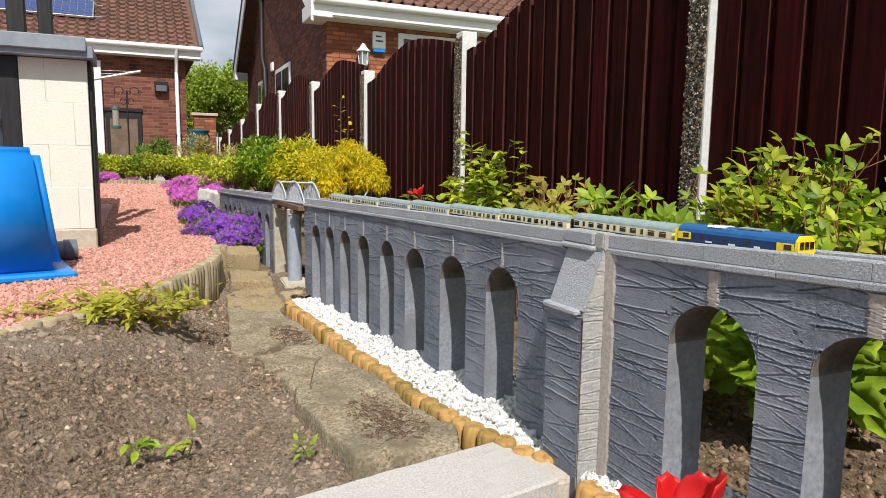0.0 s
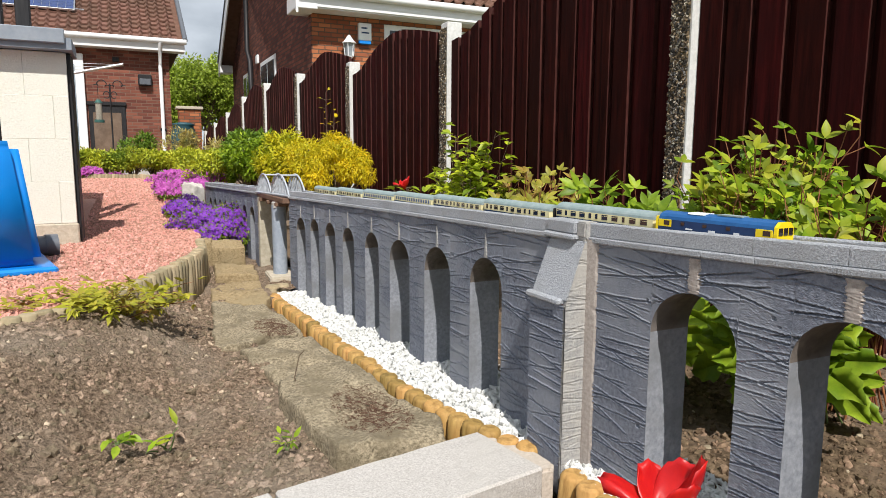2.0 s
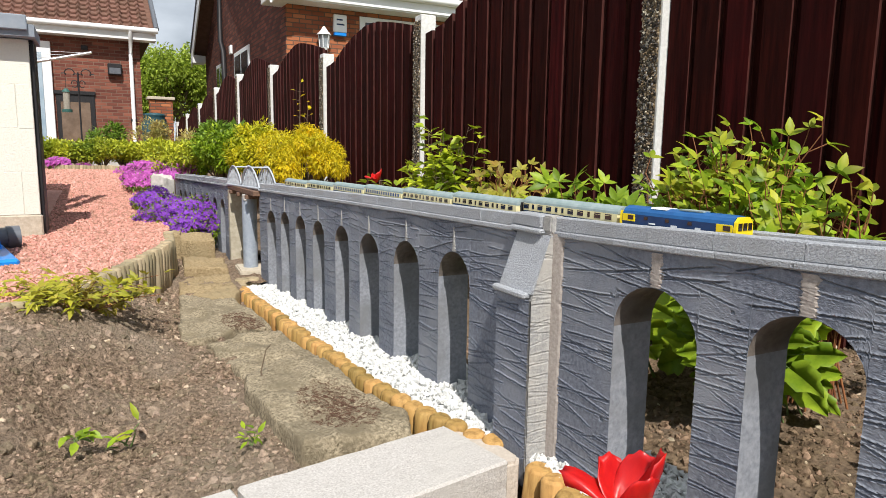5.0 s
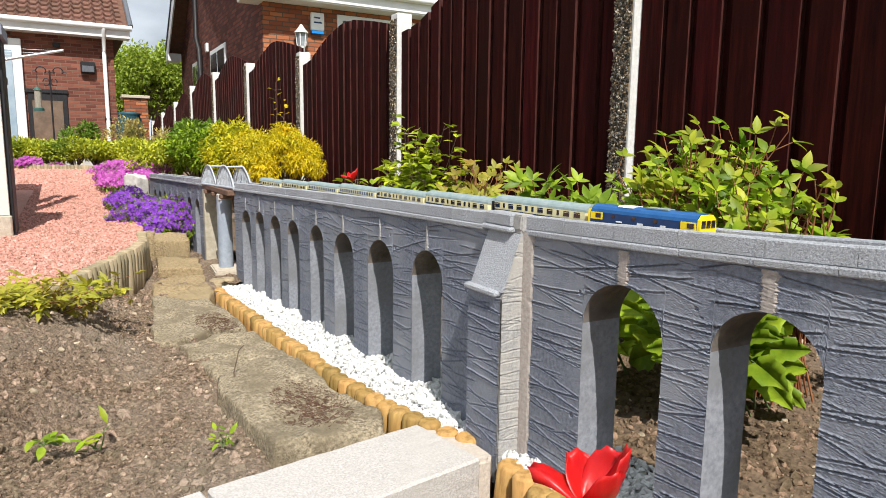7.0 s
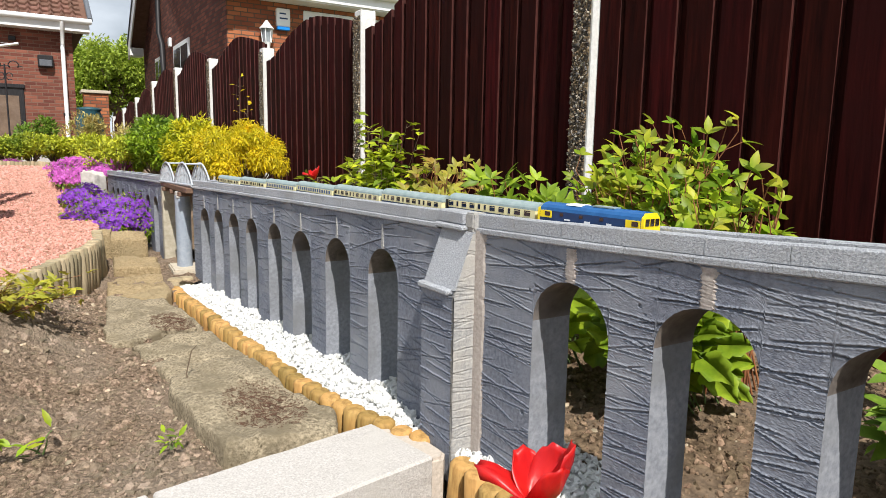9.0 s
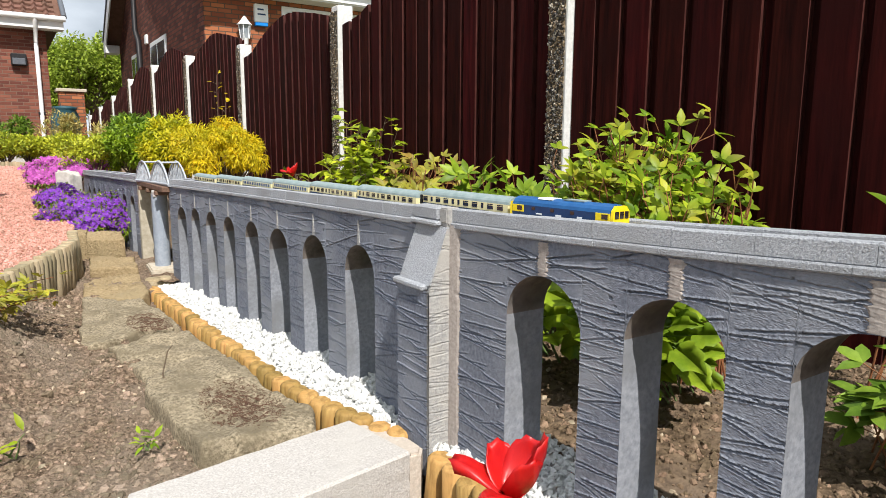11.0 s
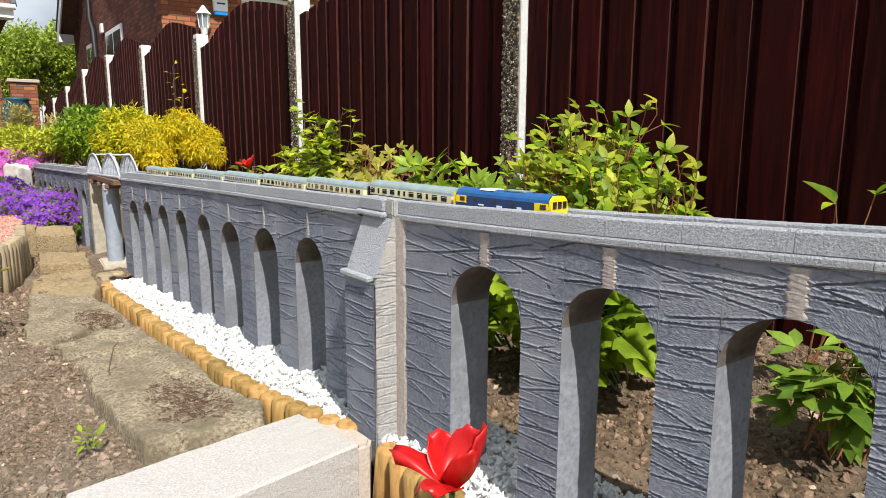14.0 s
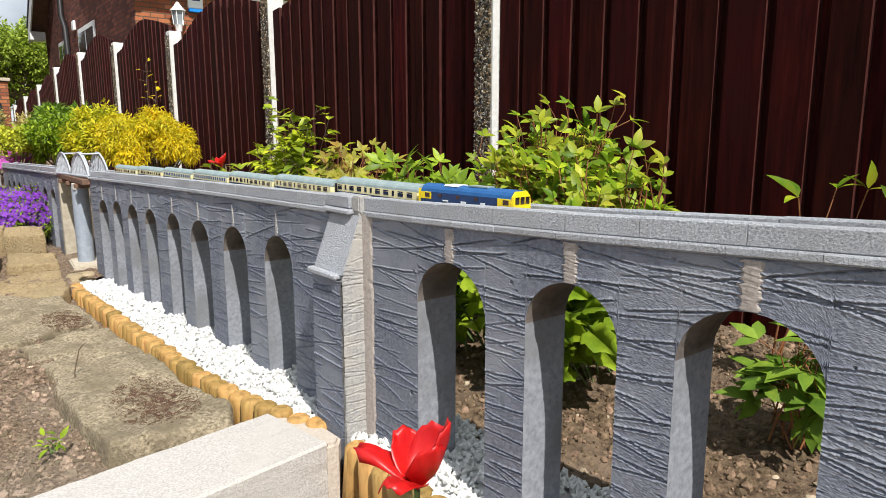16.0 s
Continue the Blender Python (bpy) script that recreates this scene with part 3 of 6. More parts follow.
def arcade(name, y0, y1, arches):
    """One length of arched wall: piers, spandrels and soffits in one shell. arches: (centre, half width, crown height)."""
    bm = bmesh.new()
    n = 14
    arches = sorted(arches)
    pos = y0
    cols = []
    for c, w, zc in arches:
        steps = max(1, int((c - w - pos) / 0.03))
        cols.append(("solid", [pos + (c - w - pos) * k / steps for k in range(steps + 1)]))
        cols.append(("arch", [c - w * math.cos(math.pi * k / n) for k in range(n + 1)], c, w, zc))
        pos = c + w
    steps = max(1, int((y1 - pos) / 0.03))
    cols.append(("solid", [pos + (y1 - pos) * k / steps for k in range(steps + 1)]))

    relief = scoring(y0, y1)

    def v(y, d, z):
        return bm.verts.new((face_x(y) + d, y, z))

    fronts = []
    fine = 1.0 if y0 < 0 else 1.4 if y0 < 2 else 4.0
    for col in cols:
        ys = col[1]
        if col[0] == "solid":
            low = [base_z(y) - 0.03 for y in ys]
        else:
            c, w, zc = col[2:]
            rise = w * 0.95
            low = [zc - rise + rise * math.sqrt(max(0.0, 1 - ((y - c) / w) ** 2)) for y in ys]
        top = [ledge_top(y) - 0.011 for y in ys]
        ring = [(v(y, 0, lo), v(y, 0, tp), v(y, THICK, tp), v(y, THICK, lo)) for y, lo, tp in zip(ys, low, top)]
        for p, q in zip(ring, ring[1:]):
            bm.faces.new((p[1], q[1], q[2], p[2]))
            bm.faces.new((p[2], q[2], q[3], p[3]))
            f = bm.faces.new((p[3], q[3], q[0], p[0]))
            if col[0] == "arch":
                f.smooth = True
        fronts.append(scored_face(ys, low, top, relief, y0, fine, None, 0.0014 if col[0] == "arch" else 0.0026))
        if col[0] == "solid":
            for s, k in ((ring[0], 1), (ring[-1], -1)):
                bm.faces.new(s[::k])
    bmesh.ops.remove_doubles(bm, verts=bm.verts, dist=0.0003)
    bmesh.ops.recalc_face_normals(bm, faces=bm.faces)
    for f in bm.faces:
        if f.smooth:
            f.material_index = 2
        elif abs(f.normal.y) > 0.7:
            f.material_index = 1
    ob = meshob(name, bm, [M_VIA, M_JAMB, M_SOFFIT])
    for a, b in fronts:
        data_ob("scored_face", a, b, M_VIA, viaduct, False)
    return ob


RIGHT = [(0.607, 0.080, 0.352), (0.381, 0.071, 0.359), (0.163, 0.075, 0.365), (-0.065, 0.075, 0.372), (-0.295, 0.075, 0.378), (-0.525, 0.075, 0.384)]
LEFT = [(1.198, 0.073, 0.324), (1.451, 0.077, 0.317), (1.702, 0.074, 0.307), (1.925, 0.061, 0.306), (2.151, 0.059, 0.300), (2.350, 0.060, 0.300), (2.541, 0.056, 0.297), (2.728, 0.061, 0.288)]
FAR = [(3.66 + 0.2 * k, 0.055, 0.275 - 0.004 * k) for k in range(8)]
viaduct = thing("model_viaduct", "grey scored concrete model railway viaduct on white gravel", "viaduct")
for y0, y1, ar in ((-0.68, 0.905, RIGHT), (0.91, 2.9, LEFT), (3.52, 5.3, FAR)):
    arcade("arcade_wall", y0, y1, ar).parent = viaduct


def strip(y0, y1, d0, d1, z0, z1, material, parent, name, bev=0.002):
    """A bar that follows the wall's plan line; d from the face, z from the ledge."""
    bm = bmesh.new()
    n = max(1, int((y1 - y0) / 0.05))
    rings = []
    for k in range(n + 1):
        y = y0 + (y1 - y0) * k / n
        fx, lz = face_x(y), ledge_top(y)
        rings.append([bm.verts.new((fx + d, y, lz + z)) for d, z in ((d0, z0 + bev), (d0 + bev, z0), (d1 - bev, z0), (d1, z0 + bev), (d1, z1 - bev), (d1 - bev, z1), (d0 + bev, z1), (d0, z1 - bev))])
    for p, q in zip(rings, rings[1:]):
        for i in range(8):
            bm.faces.new((p[i], p[(i + 1) % 8], q[(i + 1) % 8], q[i]))
    bm.faces.new(rings[0][::-1])
    bm.faces.new(rings[-1])
    bmesh.ops.recalc_face_normals(bm, faces=bm.faces)
    return part(name, bm, material, parent)


def copings(y0, y1):
    y = y0
    while y < y1 - 0.01:
        e = min(y + 0.085 + rng.random() * 0.03, y1)
        strip(y + 0.0004, e - 0.0004, -0.0055 - rng.random() * 0.0012, 0.0155, -0.0105, 0.0, M_CONC, viaduct, "ledge_stone")
        y = e
    y = y0
    while y < y1 - 0.01:
        e = min(y + 0.10 + rng.random() * 0.035, y1)
        strip(y + 0.0004, e - 0.0004, -0.001 - rng.random() * 0.001, 0.016, -0.0005, 0.024 + rng.random() * 0.001, M_CONC, viaduct, "parapet_stone")
        strip(y + 0.0004, e - 0.0004, THICK - 0.016, THICK + 0.001, -0.0105, 0.024 + rng.random() * 0.001, M_CONC, viaduct, "parapet_stone")
        y = e


copings(-0.68, 0.862)
copings(0.958, 2.9)
copings(3.52, 5.3)
strip(-0.68, 2.9, 0.0165, THICK - 0.0165, -0.0105, -0.0045, M_BALLAST, viaduct, "track_bed")
strip(3.52, 5.3, 0.0165, THICK - 0.0165, -0.0105, -0.0045, M_BALLAST, viaduct, "track_bed")
for c, w, zc in RIGHT + LEFT:
    # a smeared mortar joint over each crown, ragged at its sides
    hw = 0.0125 if c < 0.9 else 0.0085
    zt = ledge_top(c) - 0.013 if c < 0.9 else zc + 0.05 + 0.012 * rng.random()
    bm = bmesh.new()
    rows, n = [], 26
    for k in range(n + 1):
        z = zc + 0.001 + (zt - zc - 0.001) * k / n
        hl, hr = (hw * ((1.1 - 0.75 * k / n) if c > 0.9 else 1.0) * (1 + 0.16 * rng.normal()) for _ in range(2))
        rows.append([bm.verts.new((face_x(c + e) + d, c + e, z)) for e, d in ((-hl, 0.002), (-hl * 0.6, -0.0016 - 0.0004 * rng.random()), (0, -0.002 - 0.0005 * rng.random()), (hr * 0.6, -0.0016 - 0.0004 * rng.random()), (hr, 0.002))])
    for p, q in zip(rows, rows[1:]):
        for j in range(4):
            bm.faces.new((p[j], p[j + 1], q[j + 1], q[j]))
    bmesh.ops.recalc_face_normals(bm, faces=bm.faces)
    part("keystone_joint", bm, M_MORTAR if c < 0.9 else M_SIDE, viaduct)

# buttress between the two lengths
pil = part("buttress", box((0.9155, 0.8685, -0.06), (0.975, 0.948, 0.292), 0.002), M_VIA, viaduct)
sa, sb = scored_face([0.8425, 0.947], [-0.06, -0.06], [0.29, 0.29], scoring(0.835, 0.95), 0.835, 0.8, lambda y: 0.913)
data_ob("scored_face", sa, sb, M_VIA, viaduct, False)
bm = bmesh.new()
prof = [(0.975, 0.300), (0.917, 0.300), (0.956, 0.402), (0.975, 0.402)]
q = [[bm.verts.new((x, y, z)) for x, z in prof] for y in (0.8425, 0.946)]
for i in range(4):
    bm.faces.new((q[0][i], q[0][(i + 1) % 4], q[1][(i + 1) % 4], q[1][i]))
bm.faces.new(q[0][::-1])
bm.faces.new(q[1])
bmesh.ops.recalc_face_normals(bm, faces=bm.faces)
part("buttress_slope", bm, M_CONC, viaduct)
part("buttress_ledge", box((0.906, 0.850, 0.290), (0.975, 0.955, 0.301), 0.003), M_CONC, viaduct)
part("buttress_cap", box((0.944, 0.862, 0.402), (0.985, 0.957, 0.412), 0.003), M_CONC, viaduct)
part("buttress_block", box((0.950, 0.866, 0.412), (0.985, 0.953, 0.436), 0.003), M_CONC, viaduct)
bm = bmesh.new()
prof = [(0.985, -0.06), (0.9165, -0.06), (0.919, 0.290), (0.959, 0.404), (0.955, 0.408), (0.955, 0.436), (0.985, 0.436)]
q = [[bm.verts.new((x, y, z)) for x, z in prof] for y in (0.842, 0.8675)]
for i in range(7):
    bm.faces.new((q[0][i], q[0][(i + 1) % 7], q[1][(i + 1) % 7], q[1][i]))
bm.faces.new(q[0][::-1])
bm.faces.new(q[1])
bmesh.ops.recalc_face_normals(bm, faces=bm.faces)
bmesh.ops.bevel(bm, geom=bm.edges[:], offset=0.0025, segments=2, affect="EDGES")
part("buttress_side", bm, M_SIDE, viaduct, "concrete corner with sunlight put into its pale colour")
# short strokes cut across the corner's side
side_cut = scoring(0.0, 0.09)
vs, fs, nx, nz = [], [], 24, 330
for i in range(nx + 1):
    for k in range(nz + 1):
        z = -0.055 + 0.455 * k / nz
        x0 = (0.917 if z < 0.290 else 0.917 + 0.0385 * (z - 0.290) / 0.114) + 0.0004
        x = x0 + (0.962 - x0) * i / nx
        edge = 0 if i in (0, nx) or k in (0, nz) else 0.6
        vs.append((x, 0.8412 - edge * side_cut[int((x - 0.9) * 1000), min(max(int(z * 1000) + 12, 0), 478)], z))
for i in range(nx):
    for k in range(nz):
        q = i * (nz + 1) + k
        fs.append((q, q + nz + 1, q + nz + 2, q + 1))
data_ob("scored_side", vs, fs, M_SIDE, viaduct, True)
bm = bmesh.new()
rows = []
for k in range(61):
    z = -0.06 + 0.466 * k / 60
    wob = 0.002 * noise.noise((z * 40, 0.3, 0)) + 0.0005 * rng.normal()
    rows.append([bm.verts.new((face_x(y) + d, y, z)) for y, d in ((0.8185 + wob, 0.001), (0.823 + wob, -0.003), (0.832, -0.0055 - 0.0003 * rng.random()), (0.8415, -0.008), (0.8415, 0.02))])
for p, q in zip(rows, rows[1:]):
    for j in range(4):
        bm.faces.new((p[j], p[j + 1], q[j + 1], q[j]))
bmesh.ops.recalc_face_normals(bm, faces=bm.faces)
part("mortar_seam", bm, M_MORTAR, viaduct)
fillet = thing("cement_fillet", "pale cement fillet between white block and buttress", "cement")
part("fillet_body", prism([(0.842, 1.02), (0.874, 0.836), (0.897, 0.835), (0.913, 0.856), (0.911, 0.9), (0.893, 0.945), (0.87, 1.0)], -0.115, -0.004, 0.006), M_CEMENT, fillet)

# ---- girder bridge between the lengths ----
bridge = thing("girder_bridge", "pale grey bowstring girder bridge on concrete piers", "bridge")
B0, B1 = Vector((0.889, 2.88, 0.372)), Vector((0.862, 3.54, 0.361))
for off in (0.0, 0.075):
    for h in range(2):
        a = B0.lerp(B1, h * 0.5) + Vector((off, 0, 0.002))
        b = B0.lerp(B1, h * 0.5 + 0.5) + Vector((off, 0, 0.002))
        arc = [a.lerp(b, k / 12) + Vector((0, 0, 0.095 * math.sin(math.pi * k / 12) ** 0.75)) for k in range(13)]
        bow = part("bow", tube(arc, 0.0042, 6), M_STEELP, bridge)
        for k in range(1, 12):
            for s in (-1, 0, 1):
                t = a.lerp(b, min(max((k + s * 0.8) / 12, 0.03), 0.97))
                part("hanger", tube([arc[k], t], 0.0017, 4), M_STEELP, bow)
    part("sill_beam", tube([B0 + Vector((off, 0, 0)), B1 + Vector((off, 0, 0))], 0.008, 4), M_STEELP, bridge)
for h in (0.18, 0.3, 0.68, 0.8):
    c = B0.lerp(B1, h) + Vector((0, 0, 0.092))
    part("cross_tie", tube([c, c + Vector((0.075, 0, 0))], 0.004, 5), M_STEELP, bridge)
part("deck", box((0.862, 2.885, 0.338), (0.965, 3.535, 0.362), 0.003), M_RUST, bridge, "rusty brown timber deck")
for y in (3.0, 3.2, 3.4):
    part("deck_joist", box((0.852, y, 0.318), (0.968, y + 0.03, 0.337), 0.003), M_RUST, bridge)
bm = tube([(0.885, 3.09, -0.02), (0.885, 3.09, 0.318)], 0.034, 14)
part("round_pier", bm, mat("blue_grey_pier", (0.25, 0.29, 0.35), (0.36, 0.4, 0.46), 40, 0.6, 0.2, (0.3, 0.34, 0.4), 8), bridge)
part("pier_cap", box((0.855, 3.06, 0.305), (0.9, 3.11, 0.336), 0.004), M_BLOCK, bridge)
part("end_pier", box((0.862, 3.485, -0.1), (0.99, 3.56, 0.337), 0.004), mat("sandy_concrete", (0.36, 0.32, 0.24), (0.5, 0.45, 0.36), 40, 0.9, 0.4), bridge)
part("pier_plinth", prism([(0.815, 2.98), (0.93, 2.96), (0.95, 3.16), (0.83, 3.2)], -0.12, -0.01, 0.006), M_PLINTH, bridge)
part("cement_bed", prism([(0.77, 2.96), (0.8, 2.9), (1.0, 2.88), (1.05, 3.5), (0.85, 3.56), (0.79, 3.3)], -0.13, -0.05, 0.02), M_BLOCK, bridge)

# ---- fence ----
POST_Y = [1.665 + 1.88 * k for k in range(-3, 9)]
POST_T = [1.62, 1.62, 1.62, 1.5, 1.335, 1.34, 1.45, 1.53, 1.5, 1.36, 1.25, 1.15]
FX = 2.03
for k, (y, t) in enumerate(zip(POST_Y, POST_T)):
    p = thing("fence_post", "concrete fence post with exposed aggregate face", "post", "fence posts", at=(FX, y, 0))
    part("post_body", box((-0.055, -0.045, -0.1), (0.04, 0.045, t), 0.004), M_POSTW, p)
    part("aggregate_face", box((-0.064, -0.036, -0.1), (-0.0552, 0.045, t - 0.03), 0.003), M_AGG, p, "dark pebble aggregate facing")
    if 2 <= k <= 6:
        pp = np.stack([-0.0645 + 0.002 * rng.random(2600), -0.035 + 0.079 * rng.random(2600), 0.2 + (t - 0.235) * rng.random(2600)], 1)
        tagged(chips("aggregate_gravel", pp, 0.0066, M_AGGP, p), kind="stuff")
PANELS = []
wave_s, wave_z = [0, 0.12, 0.3, 0.5, 0.62, 0.8, 1.0], [-0.11, -0.09, 0.02, 0.085, 0.08, 0.02, -0.06]
for k in range(len(POST_Y) - 1):
    y0, y1 = POST_Y[k] + 0.03, POST_Y[k + 1] - 0.03
    top = POST_T[k + 1] + (0.10 if k == 2 else 0.0) if k < 7 else POST_T[k + 1]
    p = thing("timber_fence", "dark red-brown stained wooden fence panel with wavy top", "fence panel", "fence panels", at=(FX, y0, 0))
    n = 15
    w = (y1 - y0) / n
    for i in range(n):
        def tz(u):
            s = 1 - u
            return top + float(np.interp(s, wave_s, wave_z)) * (1.0 if k != 2 else 1.3)
        a, b = i * w, (i + 1) * w
        proud = 0.004 * rng.random()
        bm = bmesh.new()
        ga, gb = 0.016 + 0.004 * rng.normal(), 0.016 + 0.004 * rng.normal()
        lo = [(-0.028 - proud, a + ga), (-0.006, a + ga), (-0.006, b - gb), (-0.028 - proud, b - gb)]
        vb = [bm.verts.new((x, yy, 0.03 + 0.01 * rng.random())) for x, yy in lo]
        vt = [bm.verts.new((x, yy, tz(min(max(yy / (y1 - y0), 0), 1)))) for x, yy in lo]
        bm.faces.new(vt)
        bm.faces.new(vb[::-1])
        for j in range(4):
            bm.faces.new((vb[j], vb[(j + 1) % 4], vt[(j + 1) % 4], vt[j]))
        bmesh.ops.recalc_face_normals(bm, faces=bm.faces)
        # Only edges facing the sun take the lighter, highlight-coloured stain.
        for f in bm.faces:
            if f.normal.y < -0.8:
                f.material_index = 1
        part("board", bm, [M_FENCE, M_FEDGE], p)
    for i in range(n + 1):
        yy = min(max(i * w, 0.02), y1 - y0 - 0.02)
        part("backing_board", box((-0.0058, yy - 0.028, 0.04), (0.0035, yy + 0.028, tz(yy / (y1 - y0)) - 0.012), 0.001), M_FENCE, p)
    for z in (0.25, 0.75, 1.1):
        part("rail", box((0.008, 0, z), (0.03, y1 - y0, z + 0.06), 0.002), M_FENCE, p)
    part("gravel_board", box((-0.01, 0, -0.1), (0.02, y1 - y0, 0.035), 0.002), M_RUST, p)


# ---- houses ----
def roof_tiles(parent, x0, x1, y0, z0, slope, rows, name="roof_tiles"):
    """Rows of rolled tiles climbing from the eave."""
    vs, fs, k = [], [], 0
    gauge, wt = 0.25, 0.21
    c, s = math.cos(slope), math.sin(slope)
    for r in range(rows):
        nx = int((x1 - x0) / wt)
        for i in range(nx):
            xa = x0 + i * wt
            for seg, (u, h) in enumerate(((0, 0.0), (0.25, 0.06), (0.5, 0.0), (0.75, 0.0), (1.0, 0.0))):
                for d in (0, 1):
                    dist = (r + d * 1.08) * gauge
                    lift = 0.05 * (1 - d) + h
                    vs.append((xa + u * wt, y0 + dist * c - lift * s, z0 + dist * s + lift * c))
            for g in range(4):
                fs.append((k + 2 * g, k + 2 * g + 2, k + 2 * g + 3, k + 2 * g + 1))
            for g in range(4):
                a, b = k + 2 * g, k + 2 * g + 2
                vs += [(vs[a][0], vs[a][1] + 0.01, vs[a][2] - 0.035), (vs[b][0], vs[b][1] + 0.01, vs[b][2] - 0.035)]
            for g in range(4):
                fs.append((k + 10 + 2 * g, k + 11 + 2 * g, k + 2 * g + 2, k + 2 * g))
            k += 18
    return data_ob(name, vs, fs, M_TILE, parent)


house_a = thing("brick_bungalow", "red brick bungalow with brown tiled roof and solar panels", "house")
YA = 17.5
part("wall", box((-8, YA, -0.1), (1.32, YA + 7, 3.05)), M_BRICKA, house_a)
sl = radians(33)
bm = bmesh.new()
r0, r1 = (YA - 0.35, 3.22), (YA + 3.6, 3.22 + 3.95 * math.tan(sl))
vv = [bm.verts.new((x, y, z)) for x in (-8.4, 1.66) for y, z in (r0, r1, (2 * r1[0] - r0[0], r0[1]))]
bm.faces.new((vv[0], vv[3], vv[4], vv[1]))
bm.faces.new((vv[1], vv[4], vv[5], vv[2]))
bm.faces.new((vv[0], vv[1], vv[2]))
bm.faces.new((vv[3], vv[5], vv[4]))
bm.faces.new((vv[0], vv[2], vv[5], vv[3]))
roof = part("roof", bm, M_TILE, house_a)
roof_tiles(house_a, -5.0, 1.63, YA - 0.38, 3.24, sl, 17)
part("fascia", box((-8.4, YA - 0.36, 3.0), (1.66, YA - 0.33, 3.2), 0.004), M_UPVC, house_a)
part("soffit", box((-8.4, YA - 0.33, 3.0), (1.66, YA, 3.03)), M_UPVC, house_a)
part("gutter", tube([(-8.4, YA - 0.42, 3.22), (1.7, YA - 0.42, 3.22)], 0.06, 10), M_UPVC, house_a)
part("verge", tube([(1.68, YA - 0.38, 3.27), (1.68, YA + 3.6, 3.27 + 3.98 * math.tan(sl))], 0.06, 6), M_GPIPE, house_a)
part("downpipe", tube([(1.12, YA - 0.42, 3.18), (1.12, YA - 0.36, 3.0), (1.12, YA - 0.09, 2.75), (1.12, YA - 0.09, 2.7), (1.12, YA - 0.09, 0.1)], 0.045, 10), M_UPVC, house_a)
part("pipe_clip", box((1.05, YA - 0.12, 1.15), (1.19, YA - 0.02, 1.22), 0.01), M_BLACK, house_a)
win = part("patio_window", box((-0.46, YA - 0.03, 0.5), (0.32, YA + 0.02, 1.76), 0.01), M_BLACK, house_a, "dark framed window")
part("pane", box((-0.37, YA - 0.05, 0.6), (0.22, YA - 0.031, 1.55), 0.004), mat("brown_pane", (0.12, 0.08, 0.055), (0.2, 0.14, 0.1), 4, 0.12, 0.05, spec=0.6), win)
part("lintel", box((-0.55, YA - 0.06, 1.72), (0.34, YA - 0.005, 1.8), 0.006), M_BLACK, house_a)
dr = part("white_door_frame", box((-2.2, YA - 0.12, 0.1), (-0.5, YA - 0.01, 2.85), 0.01), M_UPVC, house_a)
part("pane", box((-2.1, YA - 0.14, 0.3), (-0.68, YA - 0.121, 2.6), 0.004), mat("pale_blue_glass", (0.25, 0.34, 0.42), (0.4, 0.48, 0.55), 2, 0.1, 0.0, spec=0.6), dr)
lampb = part("wall_lamp", box((0.62, YA - 0.14, 2.2), (0.92, YA - 0.004, 2.46), 0.02), M_BLACK, house_a, "black bulkhead wall lamp")
part("lamp_lens", box((0.65, YA - 0.16, 2.22), (0.89, YA - 0.141, 2.36), 0.008), M_GPIPE, lampb)
part("sensor", box((0.1, YA - 0.12, 2.72), (0.24, YA - 0.004, 2.82), 0.01), M_BLACK, house_a)
for i in range(4):
    x1 = -0.62 - 1.72 * i
    pn = part("solar_panel", box((-1.66, 0, 0.0), (0, 1.0, 0.05), 0.004, Matrix.Translation((x1, YA + 0.42, 3.86)) @ pose(0, 0, 0, 33)), M_ALU, house_a, "blue solar panel in aluminium frame")
    for a in range(10):
        for b in range(6):
            part("cell", box((-1.63 + a * 0.161, 0.03 + b * 0.158, 0.052), (-1.63 + a * 0.161 + 0.155, 0.03 + b * 0.158 + 0.152, 0.055), 0, Matrix.Translation((x1, YA + 0.42, 3.86)) @ pose(0, 0, 0, 33)), M_SOLAR, pn)
for z in (0.15, 0.85):
    part("panel_rail", box((-7, z, -0.04), (0.18, z + 0.04, -0.002), 0, Matrix.Translation((-0.62, YA + 0.42, 3.86)) @ pose(0, 0, 0, 33)), M_ALU, house_a)

house_b = thing("neighbour_house", "orange-red brick house with brown tiled roof and white eaves", "house")
YB, XB = 11.5, 3.25
bm = box((XB + 0.006, YB, -0.1), (13, 20.6, 3.1))
part("wall", bm, M_BRICKB, house_b)
bm = bmesh.new()
gz = 3.1 + 4.55 * math.tan(radians(35))
g = [(YB + 0.004, -0.1), (20.6, -0.1), (20.6, 3.1), (16.05, gz), (YB + 0.004, 3.1)]
a = [bm.verts.new((XB, y, z)) for y, z in g]
b = [bm.verts.new((XB + 0.2, y, z)) for y, z in g]
bm.faces.new(a)
bm.faces.new(b[::-1])
for i in range(5):
    bm.faces.new((a[i], a[(i + 1) % 5], b[(i + 1) % 5], b[i]))
bmesh.ops.recalc_face_normals(bm, faces=bm.faces)
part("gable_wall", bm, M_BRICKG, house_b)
slb = radians(35)
RX = XB - 0.32
bm = bmesh.new()
e0, top_, e1 = (YB - 0.4, 3.28), (16.05, 3.28 + 4.95 * math.tan(slb)), (21.0, 3.28)
vv = [bm.verts.new((x, y, z - dz)) for x in (RX, 13.2) for dz in (0, 0.12) for y, z in (e0, top_, e1)]
